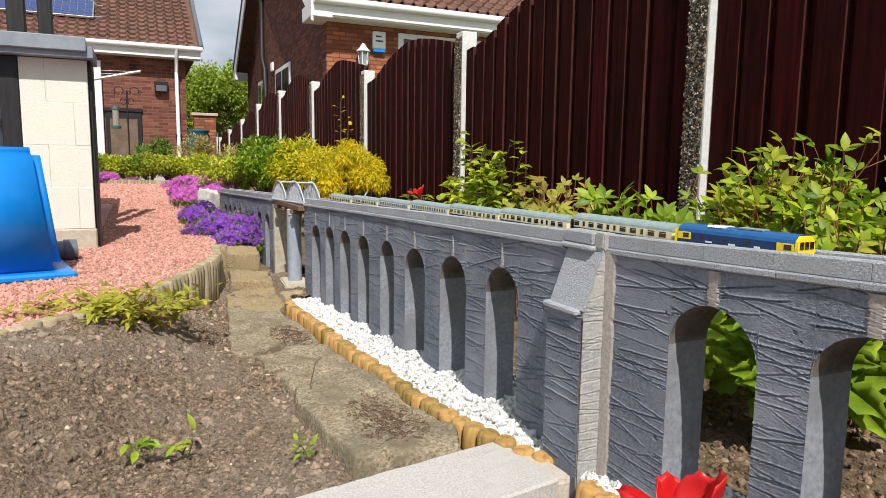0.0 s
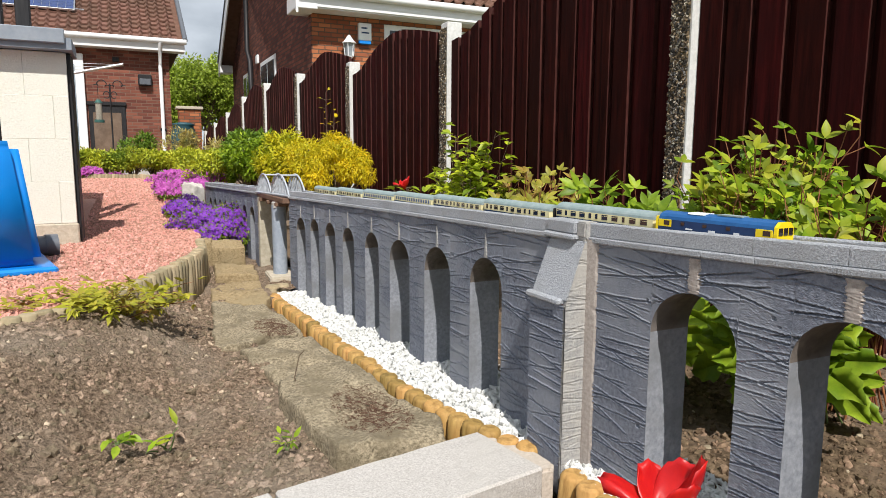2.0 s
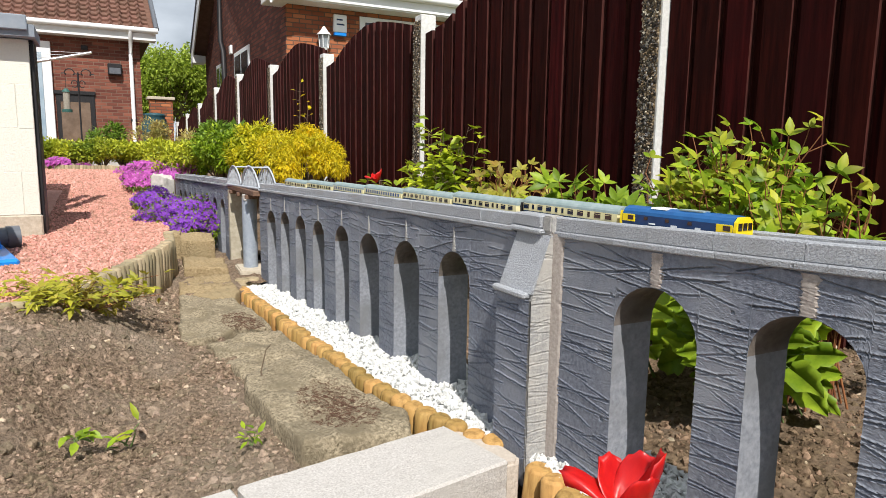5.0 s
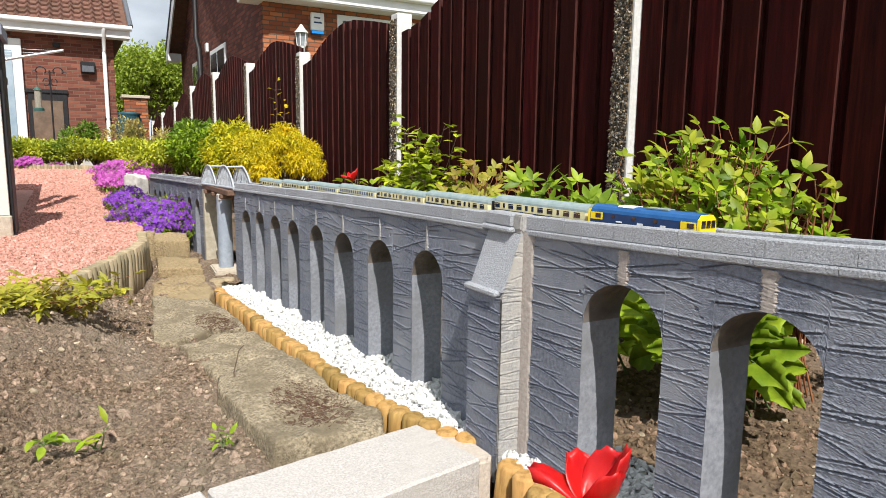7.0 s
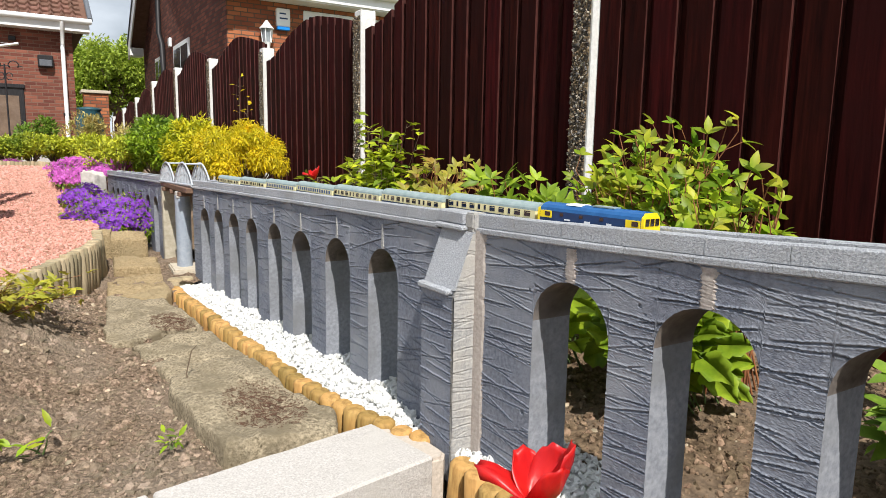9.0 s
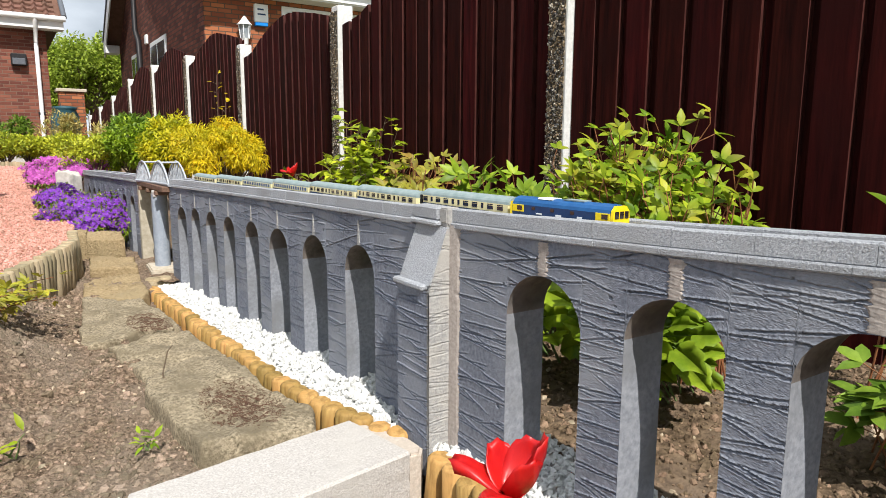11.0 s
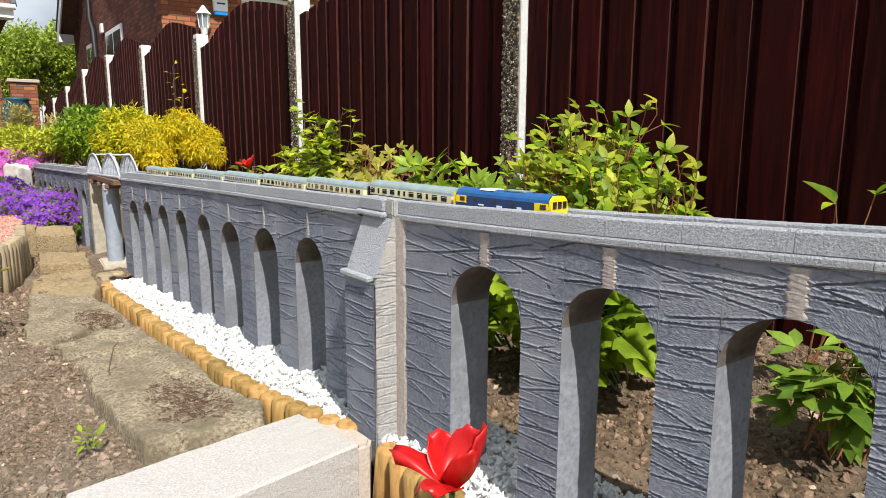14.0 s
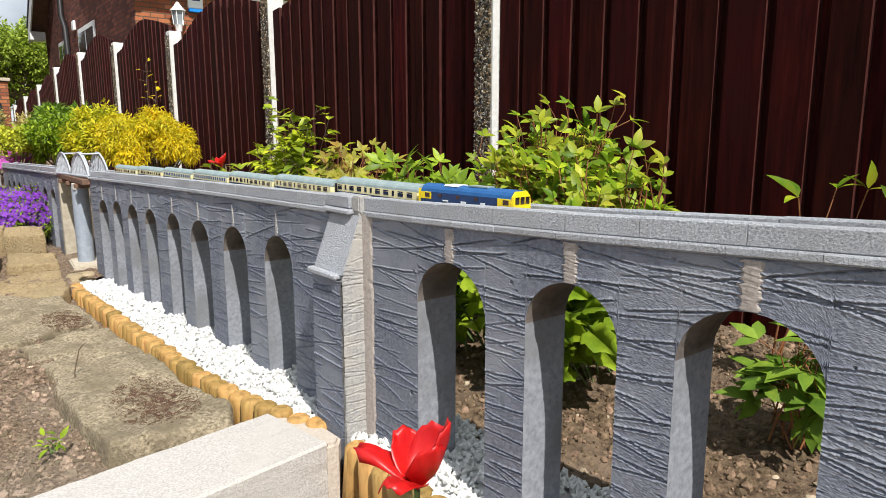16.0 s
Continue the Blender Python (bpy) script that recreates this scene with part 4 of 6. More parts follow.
for f in ((0, 6, 7, 1), (1, 7, 8, 2), (3, 4, 10, 9), (4, 5, 11, 10), (0, 1, 4, 3), (1, 2, 5, 4), (0, 3, 9, 6), (2, 8, 11, 5)):
    bm.faces.new([vv[i] for i in f])
bmesh.ops.recalc_face_normals(bm, faces=bm.faces)
part("roof", bm, M_TILE, house_b)
roof_tiles(house_b, RX + 0.03, 9.5, YB - 0.43, 3.31, slb, 11)
part("fascia", box((RX, YB - 0.42, 3.02), (13.2, YB - 0.39, 3.24), 0.004), M_UPVC, house_b)
part("soffit", box((RX, YB - 0.39, 3.0), (13.2, YB, 3.03)), M_UPVC, house_b)
part("gutter", tube([(RX, YB - 0.48, 3.24), (13.2, YB - 0.48, 3.24)], 0.065, 10), M_UPVC, house_b)
for y0, z0, y1, z1 in ((YB - 0.42, 3.1, 16.05, top_[1] - 0.15), (21.02, 3.1, 16.05, top_[1] - 0.15)):
    bm = bmesh.new()
    d = 0.2
    q = [bm.verts.new((x, y, z + dz)) for x in (RX - 0.03, RX + 0.004) for y, z, dz in ((y0, z0, -0.2), (y1, z1, -0.24), (y1, z1, d), (y0, z0, d - 0.03))]
    for f in ((0, 1, 2, 3), (4, 7, 6, 5), (0, 4, 5, 1), (3, 2, 6, 7), (0, 3, 7, 4), (1, 5, 6, 2)):
        bm.faces.new([q[i] for i in f])
    bmesh.ops.recalc_face_normals(bm, faces=bm.faces)
    part("bargeboard", bm, M_UPVC, house_b)
    part("verge_tile", tube([(RX, y0, z0 + 0.22), (RX, y1, z1 + 0.25)], 0.06, 6), M_GPIPE, house_b)
part("corner_box", box((RX - 0.035, YB - 0.426, 2.975), (XB + 0.01, YB + 0.25, 3.215), 0.01), M_UPVC, house_b)
part("far_corner_box", box((RX - 0.035, 20.6, 2.98), (XB, 21.0, 3.2), 0.01), M_UPVC, house_b)
for y0, y1, z0, z1 in ((14.45, 16.1, 1.3, 2.72), (17.5, 18.6, 1.3, 2.7)):
    wf = part("window", box((XB - 0.03, y0, z0), (XB + 0.01, y1, z1), 0.008), M_UPVC, house_b, "white framed window")
    part("pane", box((XB - 0.04, y0 + 0.1, z0 + 0.1), (XB - 0.031, (y0 + y1) / 2 - 0.05, z1 - 0.1)), M_GLASS, wf)
    part("pane", box((XB - 0.04, (y0 + y1) / 2 + 0.05, z0 + 0.1), (XB - 0.031, y1 - 0.1, z1 - 0.1)), M_GLASS, wf)
part("vent_pipe", tube([(XB - 0.07, 17.2, 1.6), (XB - 0.07, 17.2, 2.9), (XB - 0.07, 17.6, 3.2), (XB - 0.07, 17.6, 5.2)], 0.06, 8), M_BLACK, house_b)
part("extractor_vent", box((XB - 0.06, 16.35, 2.75), (XB - 0.004, 16.55, 2.95), 0.01), M_UPVC, house_b)
wf = part("window", box((4.58, YB - 0.03, 1.7), (7.5, YB + 0.01, 2.92), 0.008), M_UPVC, house_b, "white framed window")
for i in range(3):
    part("pane", box((4.68 + i * 0.95, YB - 0.045, 1.8), (5.5 + i * 0.95, YB - 0.031, 2.82), 0.004), M_GLASS, wf)
al = part("alarm_box", box((4.08, YB - 0.08, 2.6), (4.32, YB - 0.004, 2.9), 0.012), M_UPVC, house_b, "white alarm box with blue foot")
part("alarm_foot", box((4.09, YB - 0.082, 2.54), (4.31, YB - 0.004, 2.598), 0.008), M_BLUE, al)
for i in range(2):
    part("alarm_mark", box((4.13, YB - 0.084, 2.72 + 0.08 * i), (4.27 - 0.03 * i, YB - 0.0805, 2.745 + 0.08 * i)), M_LOCO, al)
lan = part("wall_lantern", tube([(3.88, YB - 0.14, 2.2), (3.88, YB - 0.14, 2.27), (3.88, YB - 0.14, 2.3)], 0.05, 8, 0.07), M_UPVC, house_b, "white carriage lantern")
part("lantern_glass", tube([(3.88, YB - 0.14, 2.3), (3.88, YB - 0.14, 2.52)], 0.068, 6, 0.092), mat("lantern_pane", (0.2, 0.23, 0.26), (0.34, 0.37, 0.4), 6, 0.1, 0.0, spec=0.7), lan)
for k in range(6):
    a = 6.2832 * k / 6
    part("lantern_rib", tube([(3.88 + 0.075 * math.cos(a), YB - 0.14 + 0.075 * math.sin(a), 2.3), (3.88 + 0.1 * math.cos(a), YB - 0.14 + 0.1 * math.sin(a), 2.52)], 0.01, 4), M_UPVC, lan)
part("lantern_cap", tube([(3.88, YB - 0.14, 2.52), (3.88, YB - 0.14, 2.58), (3.88, YB - 0.14, 2.66)], 0.13, 8, 0.015), M_UPVC, lan)
part("lantern_arm", box((3.86, YB - 0.1, 2.24), (3.9, YB - 0.004, 2.28), 0.004), M_UPVC, lan)

# ---- shed, container ----
shed = thing("garden_shed", "cream painted block shed with dark timber front", "shed")
for r in range(4):
    z0 = 0.23 + r * 0.197
    for i in range(2):
        split = -0.05 if r % 2 == 0 else -0.16
        xa, xb2 = (-0.262, split - 0.0015) if i == 0 else (split, 0.012)
        part("block", box((xa, 3.5 + rng.random() * 0.003, z0 - 0.0004), (xb2 + 0.001, 3.7, z0 + 0.1974), 0.0018), M_CREAM, shed)
part("plinth", box((-0.275, 3.494, 0.05), (0.02, 3.7, 0.2285), 0.006), M_PLINTH, shed)
part("side_wall", box((-0.2, 3.76, 0.05), (-0.16, 6.13, 1.02), 0.004), M_BLACK, shed)
part("side_trim", box((0.013, 3.53, 0.13), (0.03, 3.74, 1.02), 0.003), M_BLACK, shed)
part("front_frame", box((-0.34, 3.5, 0.1), (-0.264, 3.7, 1.02), 0.004), M_BLACK, shed)
part("front_window", box((-1.2, 3.54, 0.1), (-0.341, 3.6, 1.02), 0.004), M_GLASS, shed)
part("window_rail", box((-1.2, 3.52, 0.7), (-0.341, 3.538, 0.74), 0.003), M_BLACK, shed)
part("back_wall", box((-1.9, 6.14, 0.05), (-0.16, 6.2, 1.02)), M_CREAM, shed)
part("roof", prism([(-2.0, 3.42), (0.045, 3.42), (0.045, 3.76), (-0.1, 3.8), (-0.12, 6.3), (-2.0, 6.3)], 1.022, 1.075, 0.004), M_ROOFG, shed, "grey felt roof edge")
part("fascia", box((-2.0, 3.4, 1.045), (0.02, 3.419, 1.11), 0.004), M_ROOFG, shed)
for x, w in ((-0.285, 0.075), (-0.165, 0.06)):
    p = thing("pergola_post", "black painted timber post above the shed roof", "post", "black posts", at=(x, 3.72, 1.075))
    part("upright", box((-w / 2, -0.03, 0), (w / 2, 0.03, 1.6), 0.004), M_BLACK, p)

tub = thing("blue_tub", "upturned bright blue plastic storage tub", "container", at=(-0.318, 2.78, GRAVEL_Z))
tub.rotation_euler = (0, 0, radians(12))
bm = bmesh.new()
add_box(bm, (-0.235, -0.2, 0.03), (0.235, 0.2, 0.47))
for v in bm.verts:
    s = 1 - 0.2 * max(0, (v.co.z - 0.03) / 0.44)
    v.co.x *= s
    v.co.y *= s
bmesh.ops.bevel(bm, geom=[e for e in bm.edges], offset=0.028, segments=4, affect="EDGES")
for f in bm.faces:
    f.smooth = True
part("tub_body", bm, M_BLUE, tub)
bm = box((-0.275, -0.24, 0.0), (0.275, 0.24, 0.028), 0.009)
part("tub_rim", bm, M_BLUE, tub)
pipe = thing("drain_pipe", "short dark grey plastic drain pipe on gravel", "pipe")
part("pipe_body", tube([(-0.2, 3.06, 0.175), (-0.045, 3.1, 0.175)], 0.042, 16), M_GPIPE, pipe)
part("pipe_collar", tube([(-0.085, 3.09, 0.175), (-0.04, 3.101, 0.175)], 0.047, 16), M_GPIPE, pipe)


# ---- foreground: blocks, stones, edging, gravel ----
def shared(name, me, parent, m):
    ob = new(name, me)
    ob.parent = parent
    ob.matrix_basis = m
    return ob


for x0, x1 in ((-0.425, 0.0), (-0.862, -0.433)):
    b = thing("concrete_block", "white textured concrete block laid flat in soil", "block", "white blocks", at=(0.846, 1.026, 0.0))
    b.rotation_euler = (0, 0, radians(9.5))
    bm = box((x0, -0.192, -0.115), (x1, 0.0, 0.002), 0.004)
    bmesh.ops.subdivide_edges(bm, edges=[e for e in bm.edges if e.calc_length() > 0.05], cuts=14, use_grid_fill=True)
    for v in bm.verts:
        v.co += v.normal * 0.0012 * noise.noise(v.co * 60) + v.normal * 0.0012 * noise.noise(v.co * 14)
    part("block_body", bm, M_BLOCK, b)


def stone_relief(x, y, z1, rough):
    return rough * (noise.noise((x * 9, y * 9, z1)) + 0.5 * noise.noise((x * 28, y * 28, 2)) + 0.3 * noise.noise((x * 80, y * 80, 2)))


def slab(outline, z1, z0, material, label, rough=0.017):
    pts = []
    n = len(outline)
    for i in range(n):
        a, b = Vector(outline[i]), Vector(outline[(i + 1) % n])
        for k in range(9):
            p = a.lerp(b, k / 9)
            w = 0.010 * noise.noise((p.x * 14, p.y * 14, z1 * 30)) + 0.005 * noise.noise((p.x * 45, p.y * 45, 3))
            nrm = Vector((b.y - a.y, a.x - b.x)).normalized()
            pts.append(p + nrm * w)
    c = sum(pts, Vector((0, 0))) / len(pts)
    bm = bmesh.new()
    rings = []
    levels = [(0.975, z0), (0.97, (z0 + z1) / 2), (0.962, z1 - 0.012), (0.945, z1 - 0.002)] + [(s, z1) for s in (0.92, 0.86, 0.78, 0.7, 0.6, 0.5, 0.4, 0.3, 0.2, 0.1)]
    for s, z in levels:
        ring = []
        for p in pts:
            q = c + (p - c) * s
            dz = stone_relief(q.x, q.y, z1, rough) if z > z1 - 0.02 else 0
            ring.append(bm.verts.new((q.x, q.y, z + dz)))
        rings.append(ring)
    m = len(pts)
    for a, b in zip(rings, rings[1:]):
        for i in range(m):
            f = bm.faces.new((a[i], a[(i + 1) % m], b[(i + 1) % m], b[i]))
            f.smooth = True
    bm.faces.new(rings[-1])
    bmesh.ops.recalc_face_normals(bm, faces=bm.faces)
    ob = thing("stone_slab", label, "stone slab", "stone slabs")
    part("slab_body", bm, material, ob)
    return ob


S1 = slab([(0.545, 1.515), (0.52, 1.41), (0.535, 1.2), (0.555, 1.03), (0.60, 1.0), (0.77, 1.0), (0.80, 1.09), (0.765, 1.3), (0.75, 1.565), (0.65, 1.575), (0.59, 1.53)], 0.012, -0.1, M_STONE, "grey-brown sandstone slab with red moss patch")
S2 = slab([(0.50, 1.86), (0.535, 1.62), (0.555, 1.505), (0.655, 1.56), (0.757, 1.555), (0.768, 1.66), (0.735, 1.93), (0.61, 1.955)], -0.017, -0.1, M_STONE, "flat grey-brown sandstone stepping slab")
S3 = slab([(0.445, 1.95), (0.46, 1.9), (0.505, 1.885), (0.61, 1.975), (0.73, 1.95), (0.735, 2.1), (0.685, 2.44), (0.60, 2.52), (0.51, 2.6), (0.485, 2.37), (0.455, 2.1)], -0.012, -0.11, M_STONE, "worn sandstone slab with mossy stain")
S4 = slab([(0.515, 2.64), (0.61, 2.54), (0.69, 2.47), (0.745, 2.6), (0.765, 2.95), (0.64, 3.02), (0.535, 2.9)], -0.02, -0.12, M_STONE2, "pale yellow sandstone slab")
S5 = slab([(0.58, 3.08), (0.66, 3.04), (0.77, 3.0), (0.79, 3.25), (0.72, 3.42), (0.61, 3.4)], 0.005, -0.12, M_STONE2, "pale yellow sandstone boulder slab", 0.016)
S6 = slab([(0.61, 3.5), (0.68, 3.44), (0.78, 3.46), (0.80, 3.68), (0.72, 3.76), (0.62, 3.7)], 0.085, -0.1, M_STONE2, "pale yellow angular sandstone boulder", 0.022)
S7 = slab([(0.57, 3.55), (0.62, 3.52), (0.645, 3.75), (0.58, 3.8)], 0.10, -0.1, M_STONE2, "upright yellow sandstone rock", 0.02)
S8 = slab([(0.58, 4.87), (0.66, 4.83), (0.74, 4.9), (0.72, 5.03), (0.61, 5.04)], 0.345, 0.1, mat("pale_lichen_stone", (0.4, 0.37, 0.33), (0.6, 0.57, 0.52), 30, 0.95, 0.6), "pale lichen covered rounded boulder", 0.03)


def moss(cx, cy, r, z, name="moss_patch"):
    pts = []
    while len(pts) < int(70000 * r):
        a, d = rng.random() * 6.28, r * math.sqrt(rng.random())
        x, y = cx + d * 0.65 * math.cos(a), cy + d * 1.3 * math.sin(a)
        if 0.7 * noise.noise((x * 45, y * 45, 1)) + 0.9 * noise.noise((x * 210, y * 210, 4)) + 0.5 * rng.normal() > -0.1 + d / r * 0.8:
            pts.append((x, y, z + stone_relief(x, y, z, 0.017)))
    vs, fs = [], []
    for x, y, zz in pts:
        o, s = len(vs), 0.0005 + 0.0011 * rng.random() ** 2
        vs += [(x + s * math.cos(t) * (0.6 + 0.5 * rng.random()), y + s * math.sin(t) * (0.6 + 0.5 * rng.random()), zz + 0.0008) for t in (0, 1.05, 2.1, 3.14, 4.2, 5.2)] + [(x, y, zz + 0.002)]
        fs += [(o + k, o + (k + 1) % 6, o + 6) for k in range(6)]
    ob = data_ob(name, vs, fs, M_MOSS)
    tagged(ob, "dry red-brown moss patch on stone", "moss", kind="stuff")


moss(0.68, 1.20, 0.12, 0.012)
moss(0.65, 2.06, 0.10, -0.012)


def log_mesh(r, h, name, cham=0.006):
    bm = bmesh.new()
    n = 12
    rings = []
    for rr, z in ((r, -h), (r * 1.02, -h * 0.5), (r, -cham), (r - cham, 0.0)):
        rings.append([bm.verts.new((rr * math.cos(6.2832 * k / n), rr * math.sin(6.2832 * k / n), z)) for k in range(n)])
    for a, b in zip(rings, rings[1:]):
        for k in range(n):
            f = bm.faces.new((a[k], a[(k + 1) % n], b[(k + 1) % n], b[k]))
            f.smooth = True
    bm.faces.new(rings[-1])
    bm.faces.new(rings[0][::-1])
    me = bpy.data.meshes.new(name)
    bm.to_mesh(me)
    bm.free()
    return me


def along(pts, step):
    """Points at even steps along a plan line."""
    pts = [Vector(p) for p in pts]
    out, left = [], 0.0
    for a, b in zip(pts, pts[1:]):
        ln, t = (b - a).length, left
        while t < ln:
            out.append(a.lerp(b, t / ln))
            t += step
        left = t - ln
    return out


log_me = log_mesh(0.0235, 0.11, "log")
log_me.materials.append(M_LOG)
log_edging = thing("log_edging", "golden pine log roll edging beside white gravel", "edging")
for p in along(LOGLINE, 0.0475):
    shared("log", log_me, log_edging, pose(p.x, p.y, 0.004 - 0.02 * max(0, p.y - 1) + 0.008 * (rng.random() - 0.5), rng.normal() * 3, rng.normal() * 3, rng.random() * 360))
near_edging = thing("log_edging", "golden pine log roll edging at the viaduct foot", "edging")
tall_me = log_mesh(0.0245, 0.16, "tall_log")
tall_me.materials.append(M_LOG)
for p in along([(0.918, 0.80), (0.914, 0.7), (0.912, 0.6), (0.925, 0.45), (0.96, 0.2), (1.05, -0.2), (1.12, -0.5)], 0.047):
    shared("log", tall_me, near_edging, pose(p.x, p.y, 0.002 + 0.012 * (rng.random() - 0.5), rng.normal() * 2, rng.normal() * 2, rng.random() * 360))
gap_edging = thing("log_edging", "brown weathered log stubs before the bridge", "edging")
stub = log_mesh(0.035, 0.12, "stub")
stub.materials.append(M_EDGE)
for x, y, z in ((0.772, 2.80, -0.03), (0.80, 2.85, -0.02), (0.84, 2.86, -0.02)):
    shared("log", stub, gap_edging, pose(x, y, z, 0, 0, rng.random() * 360))

path_edging = thing("log_edging", "weathered half-log edging round the gravel path", "edging")
half_me = log_mesh(0.023, 0.24, "half_log", 0.004)
half_me.materials.append(M_EDGE)
for p in along(EDGE, 0.04):
    shared("log", half_me, path_edging, pose(p.x, p.y, 0.142 + 0.008 * (rng.random() - 0.5) + 0.012 * noise.noise((p.x * 4, p.y * 4, 0)), rng.normal() * 2, rng.normal() * 2, rng.random() * 360))
far_edging = thing("log_edging", "weathered log edging at the end of the path", "edging")
for p in along([(-3.0, 10.0), (-0.3, 10.02), (0.4, 9.8), (0.75, 9.3), (0.85, 8.6), (0.83, 7.6)], 0.045):
    shared("log", half_me, far_edging, pose(p.x, p.y, 0.30 + 0.01 * rng.random(), 0, 0, rng.random() * 360))


gv = sheet("gravel_strip", 0.76, 1.24, -0.68, 2.86, 0.02, lambda x, y: -0.016 + (base_z(y) + 0.015) + 0.004 * noise.noise((x * 30, y * 30, 0)), M_CHIP, "white gravel strip round the viaduct foot", "gravel",
           inside=lambda x, y: logline_x(y) + 0.012 < x < face_x(y) + 0.155)
pts = []
while len(pts) < 11000:
    y = -0.4 + rng.random() * 3.2
    x = logline_x(y) + 0.01 + rng.random() * (face_x(y) + 0.16 - logline_x(y))
    pts.append((x, y, -0.010 + base_z(y) + 0.015 + 0.006 * rng.random()))
tagged(chips("white_gravel", np.array(pts), 0.0085, M_CHIP), "white angular gravel chippings", "gravel", kind="stuff")

pts = []
while len(pts) < 26000:
    y = 1.5 + 5.5 * rng.random() ** 1.6
    x = -0.6 + rng.random() * 1.3
    if x < (edge_x(y) - 0.01 if y < 3.4 else 0.56 + 0.055 * (y - 3.4)) and not (y > 3.5 and x < 0.0):
        pts.append((x, y, path_z(x, y) + 0.003 * rng.random()))
tagged(chips("red_gravel", np.array(pts), 0.0105, M_REDC), "red pink stone chippings", "gravel", kind="stuff")
pts = []
while len(pts) < 9000:
    y, x = 6.4 + 3.6 * rng.random(), -0.5 + 1.5 * rng.random()
    if x < 0.56 + 0.055 * (y - 3.4):
        pts.append((x, y, path_z(x, y) + 0.004 * rng.random()))
tagged(chips("red_gravel", np.array(pts), 0.018, M_REDC), "red pink stone chippings", "gravel", kind="stuff")

pts, peb = [], []
while len(pts) < 26000:
    y = 0.85 + 2.6 * rng.random() ** 1.5
    x = -0.6 + rng.random() * 1.4
    if x > edge_x(y) + 0.02 and x < 0.62 and not (x > 0.56 and y < 2.6):
        (peb if rng.random() < 0.022 else pts).append((x, y, hill(x, y) + 0.0005))
tagged(clods("soil_crumbs", np.array(pts[:20000]), 0.0048, M_CLOD), "loose crumbs of brown soil", "soil", kind="stuff")
tagged(clods("soil_clods", np.array(pts[20000:]), 0.0115, M_CLOD), "larger clods of brown soil", "soil", kind="stuff")
tagged(clods("bed_pebbles", np.array(peb), 0.0078, M_PEBBLE), "small pale pebbles in the soil", "pebbles", kind="stuff")
pts, peb = [], []
while len(pts) < 9500:
    y = -0.3 + 1.9 * rng.random()
    x = 1.15 + rng.random() * 0.85
    (peb if rng.random() < 0.03 else pts).append((x, y, back_soil(x, y) + 0.002))
tagged(clods("back_soil_crumbs", np.array(pts), 0.0095, M_CLODB), "loose clods of dark brown soil", "soil", kind="stuff")
tagged(clods("back_pebbles", np.array(peb), 0.011, M_PEBBLE), "small pale stones in the soil", "pebbles", kind="stuff")

# ---- train ----
def spot(y):
    d = 0.001
    ang = math.degrees(math.atan2(face_x(y - d) - face_x(y + d), 2 * d))
    return Matrix.Translation((face_x(y) + THICK / 2, y, ledge_top(y) - 0.0022)) @ pose(0, 0, 0, 0, 0, ang)


for off in (-0.008, 0.008):
    strip(-0.68, 2.9, THICK / 2 + off - 0.0012, THICK / 2 + off + 0.0012, -0.0045, -0.0023, M_RAIL, viaduct, "rail", 0.0003)


def hull(prof, y0, y1):
    """A length of constant section: prof is (x, z) going round."""
    bm = bmesh.new()
    a = [bm.verts.new((x, y0, z)) for x, z in prof]
    b = [bm.verts.new((x, y1, z)) for x, z in prof]
    n = len(prof)
    for i in range(n):
        bm.faces.new((a[i], a[(i + 1) % n], b[(i + 1) % n], b[i]))
    bm.faces.new(a[::-1])
    bm.faces.new(b)
    bmesh.ops.recalc_face_normals(bm, faces=bm.faces)
    return bm


ROOFP = [(0.0182 * math.cos(t), 0.0385 + 0.0125 * math.sin(t)) for t in [math.pi * k / 10 for k in range(11)]]


def coach(y, style):
    L = 0.266
    c = thing("model_coach", "cream and blue model railway coach with grey-green roof", "model coach", "train coaches")
    part("coach_body", hull([(-0.018, 0.008), (0.018, 0.008), (0.018, 0.0245), (-0.018, 0.0245)], 0.003, L - 0.003), M_CBLUE, c)
    part("cream_band", hull([(-0.0182, 0.0245), (0.0182, 0.0245), (0.0182, 0.0384), (-0.0182, 0.0384)], 0.003, L - 0.003), M_CRM, c)
    part("coach_roof", hull(ROOFP, 0.002, L - 0.002), M_CROOF, c)
    part("gangway", box((-0.009, -0.001, 0.008), (0.009, 0.004, 0.045), 0.001), M_BLACK, c)
    part("gangway", box((-0.009, L - 0.004, 0.008), (0.009, L + 0.001, 0.045), 0.001), M_BLACK, c)
    for yy in (0.05, L - 0.05):
        part("bogie", box((-0.013, yy - 0.022, 0.0), (0.013, yy + 0.022, 0.008), 0.001), M_BLACK, c)
    t, k = 0.016, 0
    while t < L - 0.02:
        w = (0.015, 0.015, 0.006, 0.015, 0.015, 0.006, 0.007)[(k + 3 * style) % 7] if style < 2 else 0.0085
        for s in (-1, 1):
            wd = part("window", box((s * 0.0182 - 0.0006, t, 0.0278), (s * 0.0182 + 0.0006, t + w, 0.0368), 0.0002), M_CWIN if style != 2 else M_CWINB, c)
            if w > 0.01 and s < 0:
                part("vent_bar", box((-0.0192, t, 0.0343), (-0.0188, t + w, 0.0347)), M_CRM, wd)
        t += w + (0.0115 if style < 2 else 0.0075)
        k += 1
    c.matrix_world = spot(y)
    return c


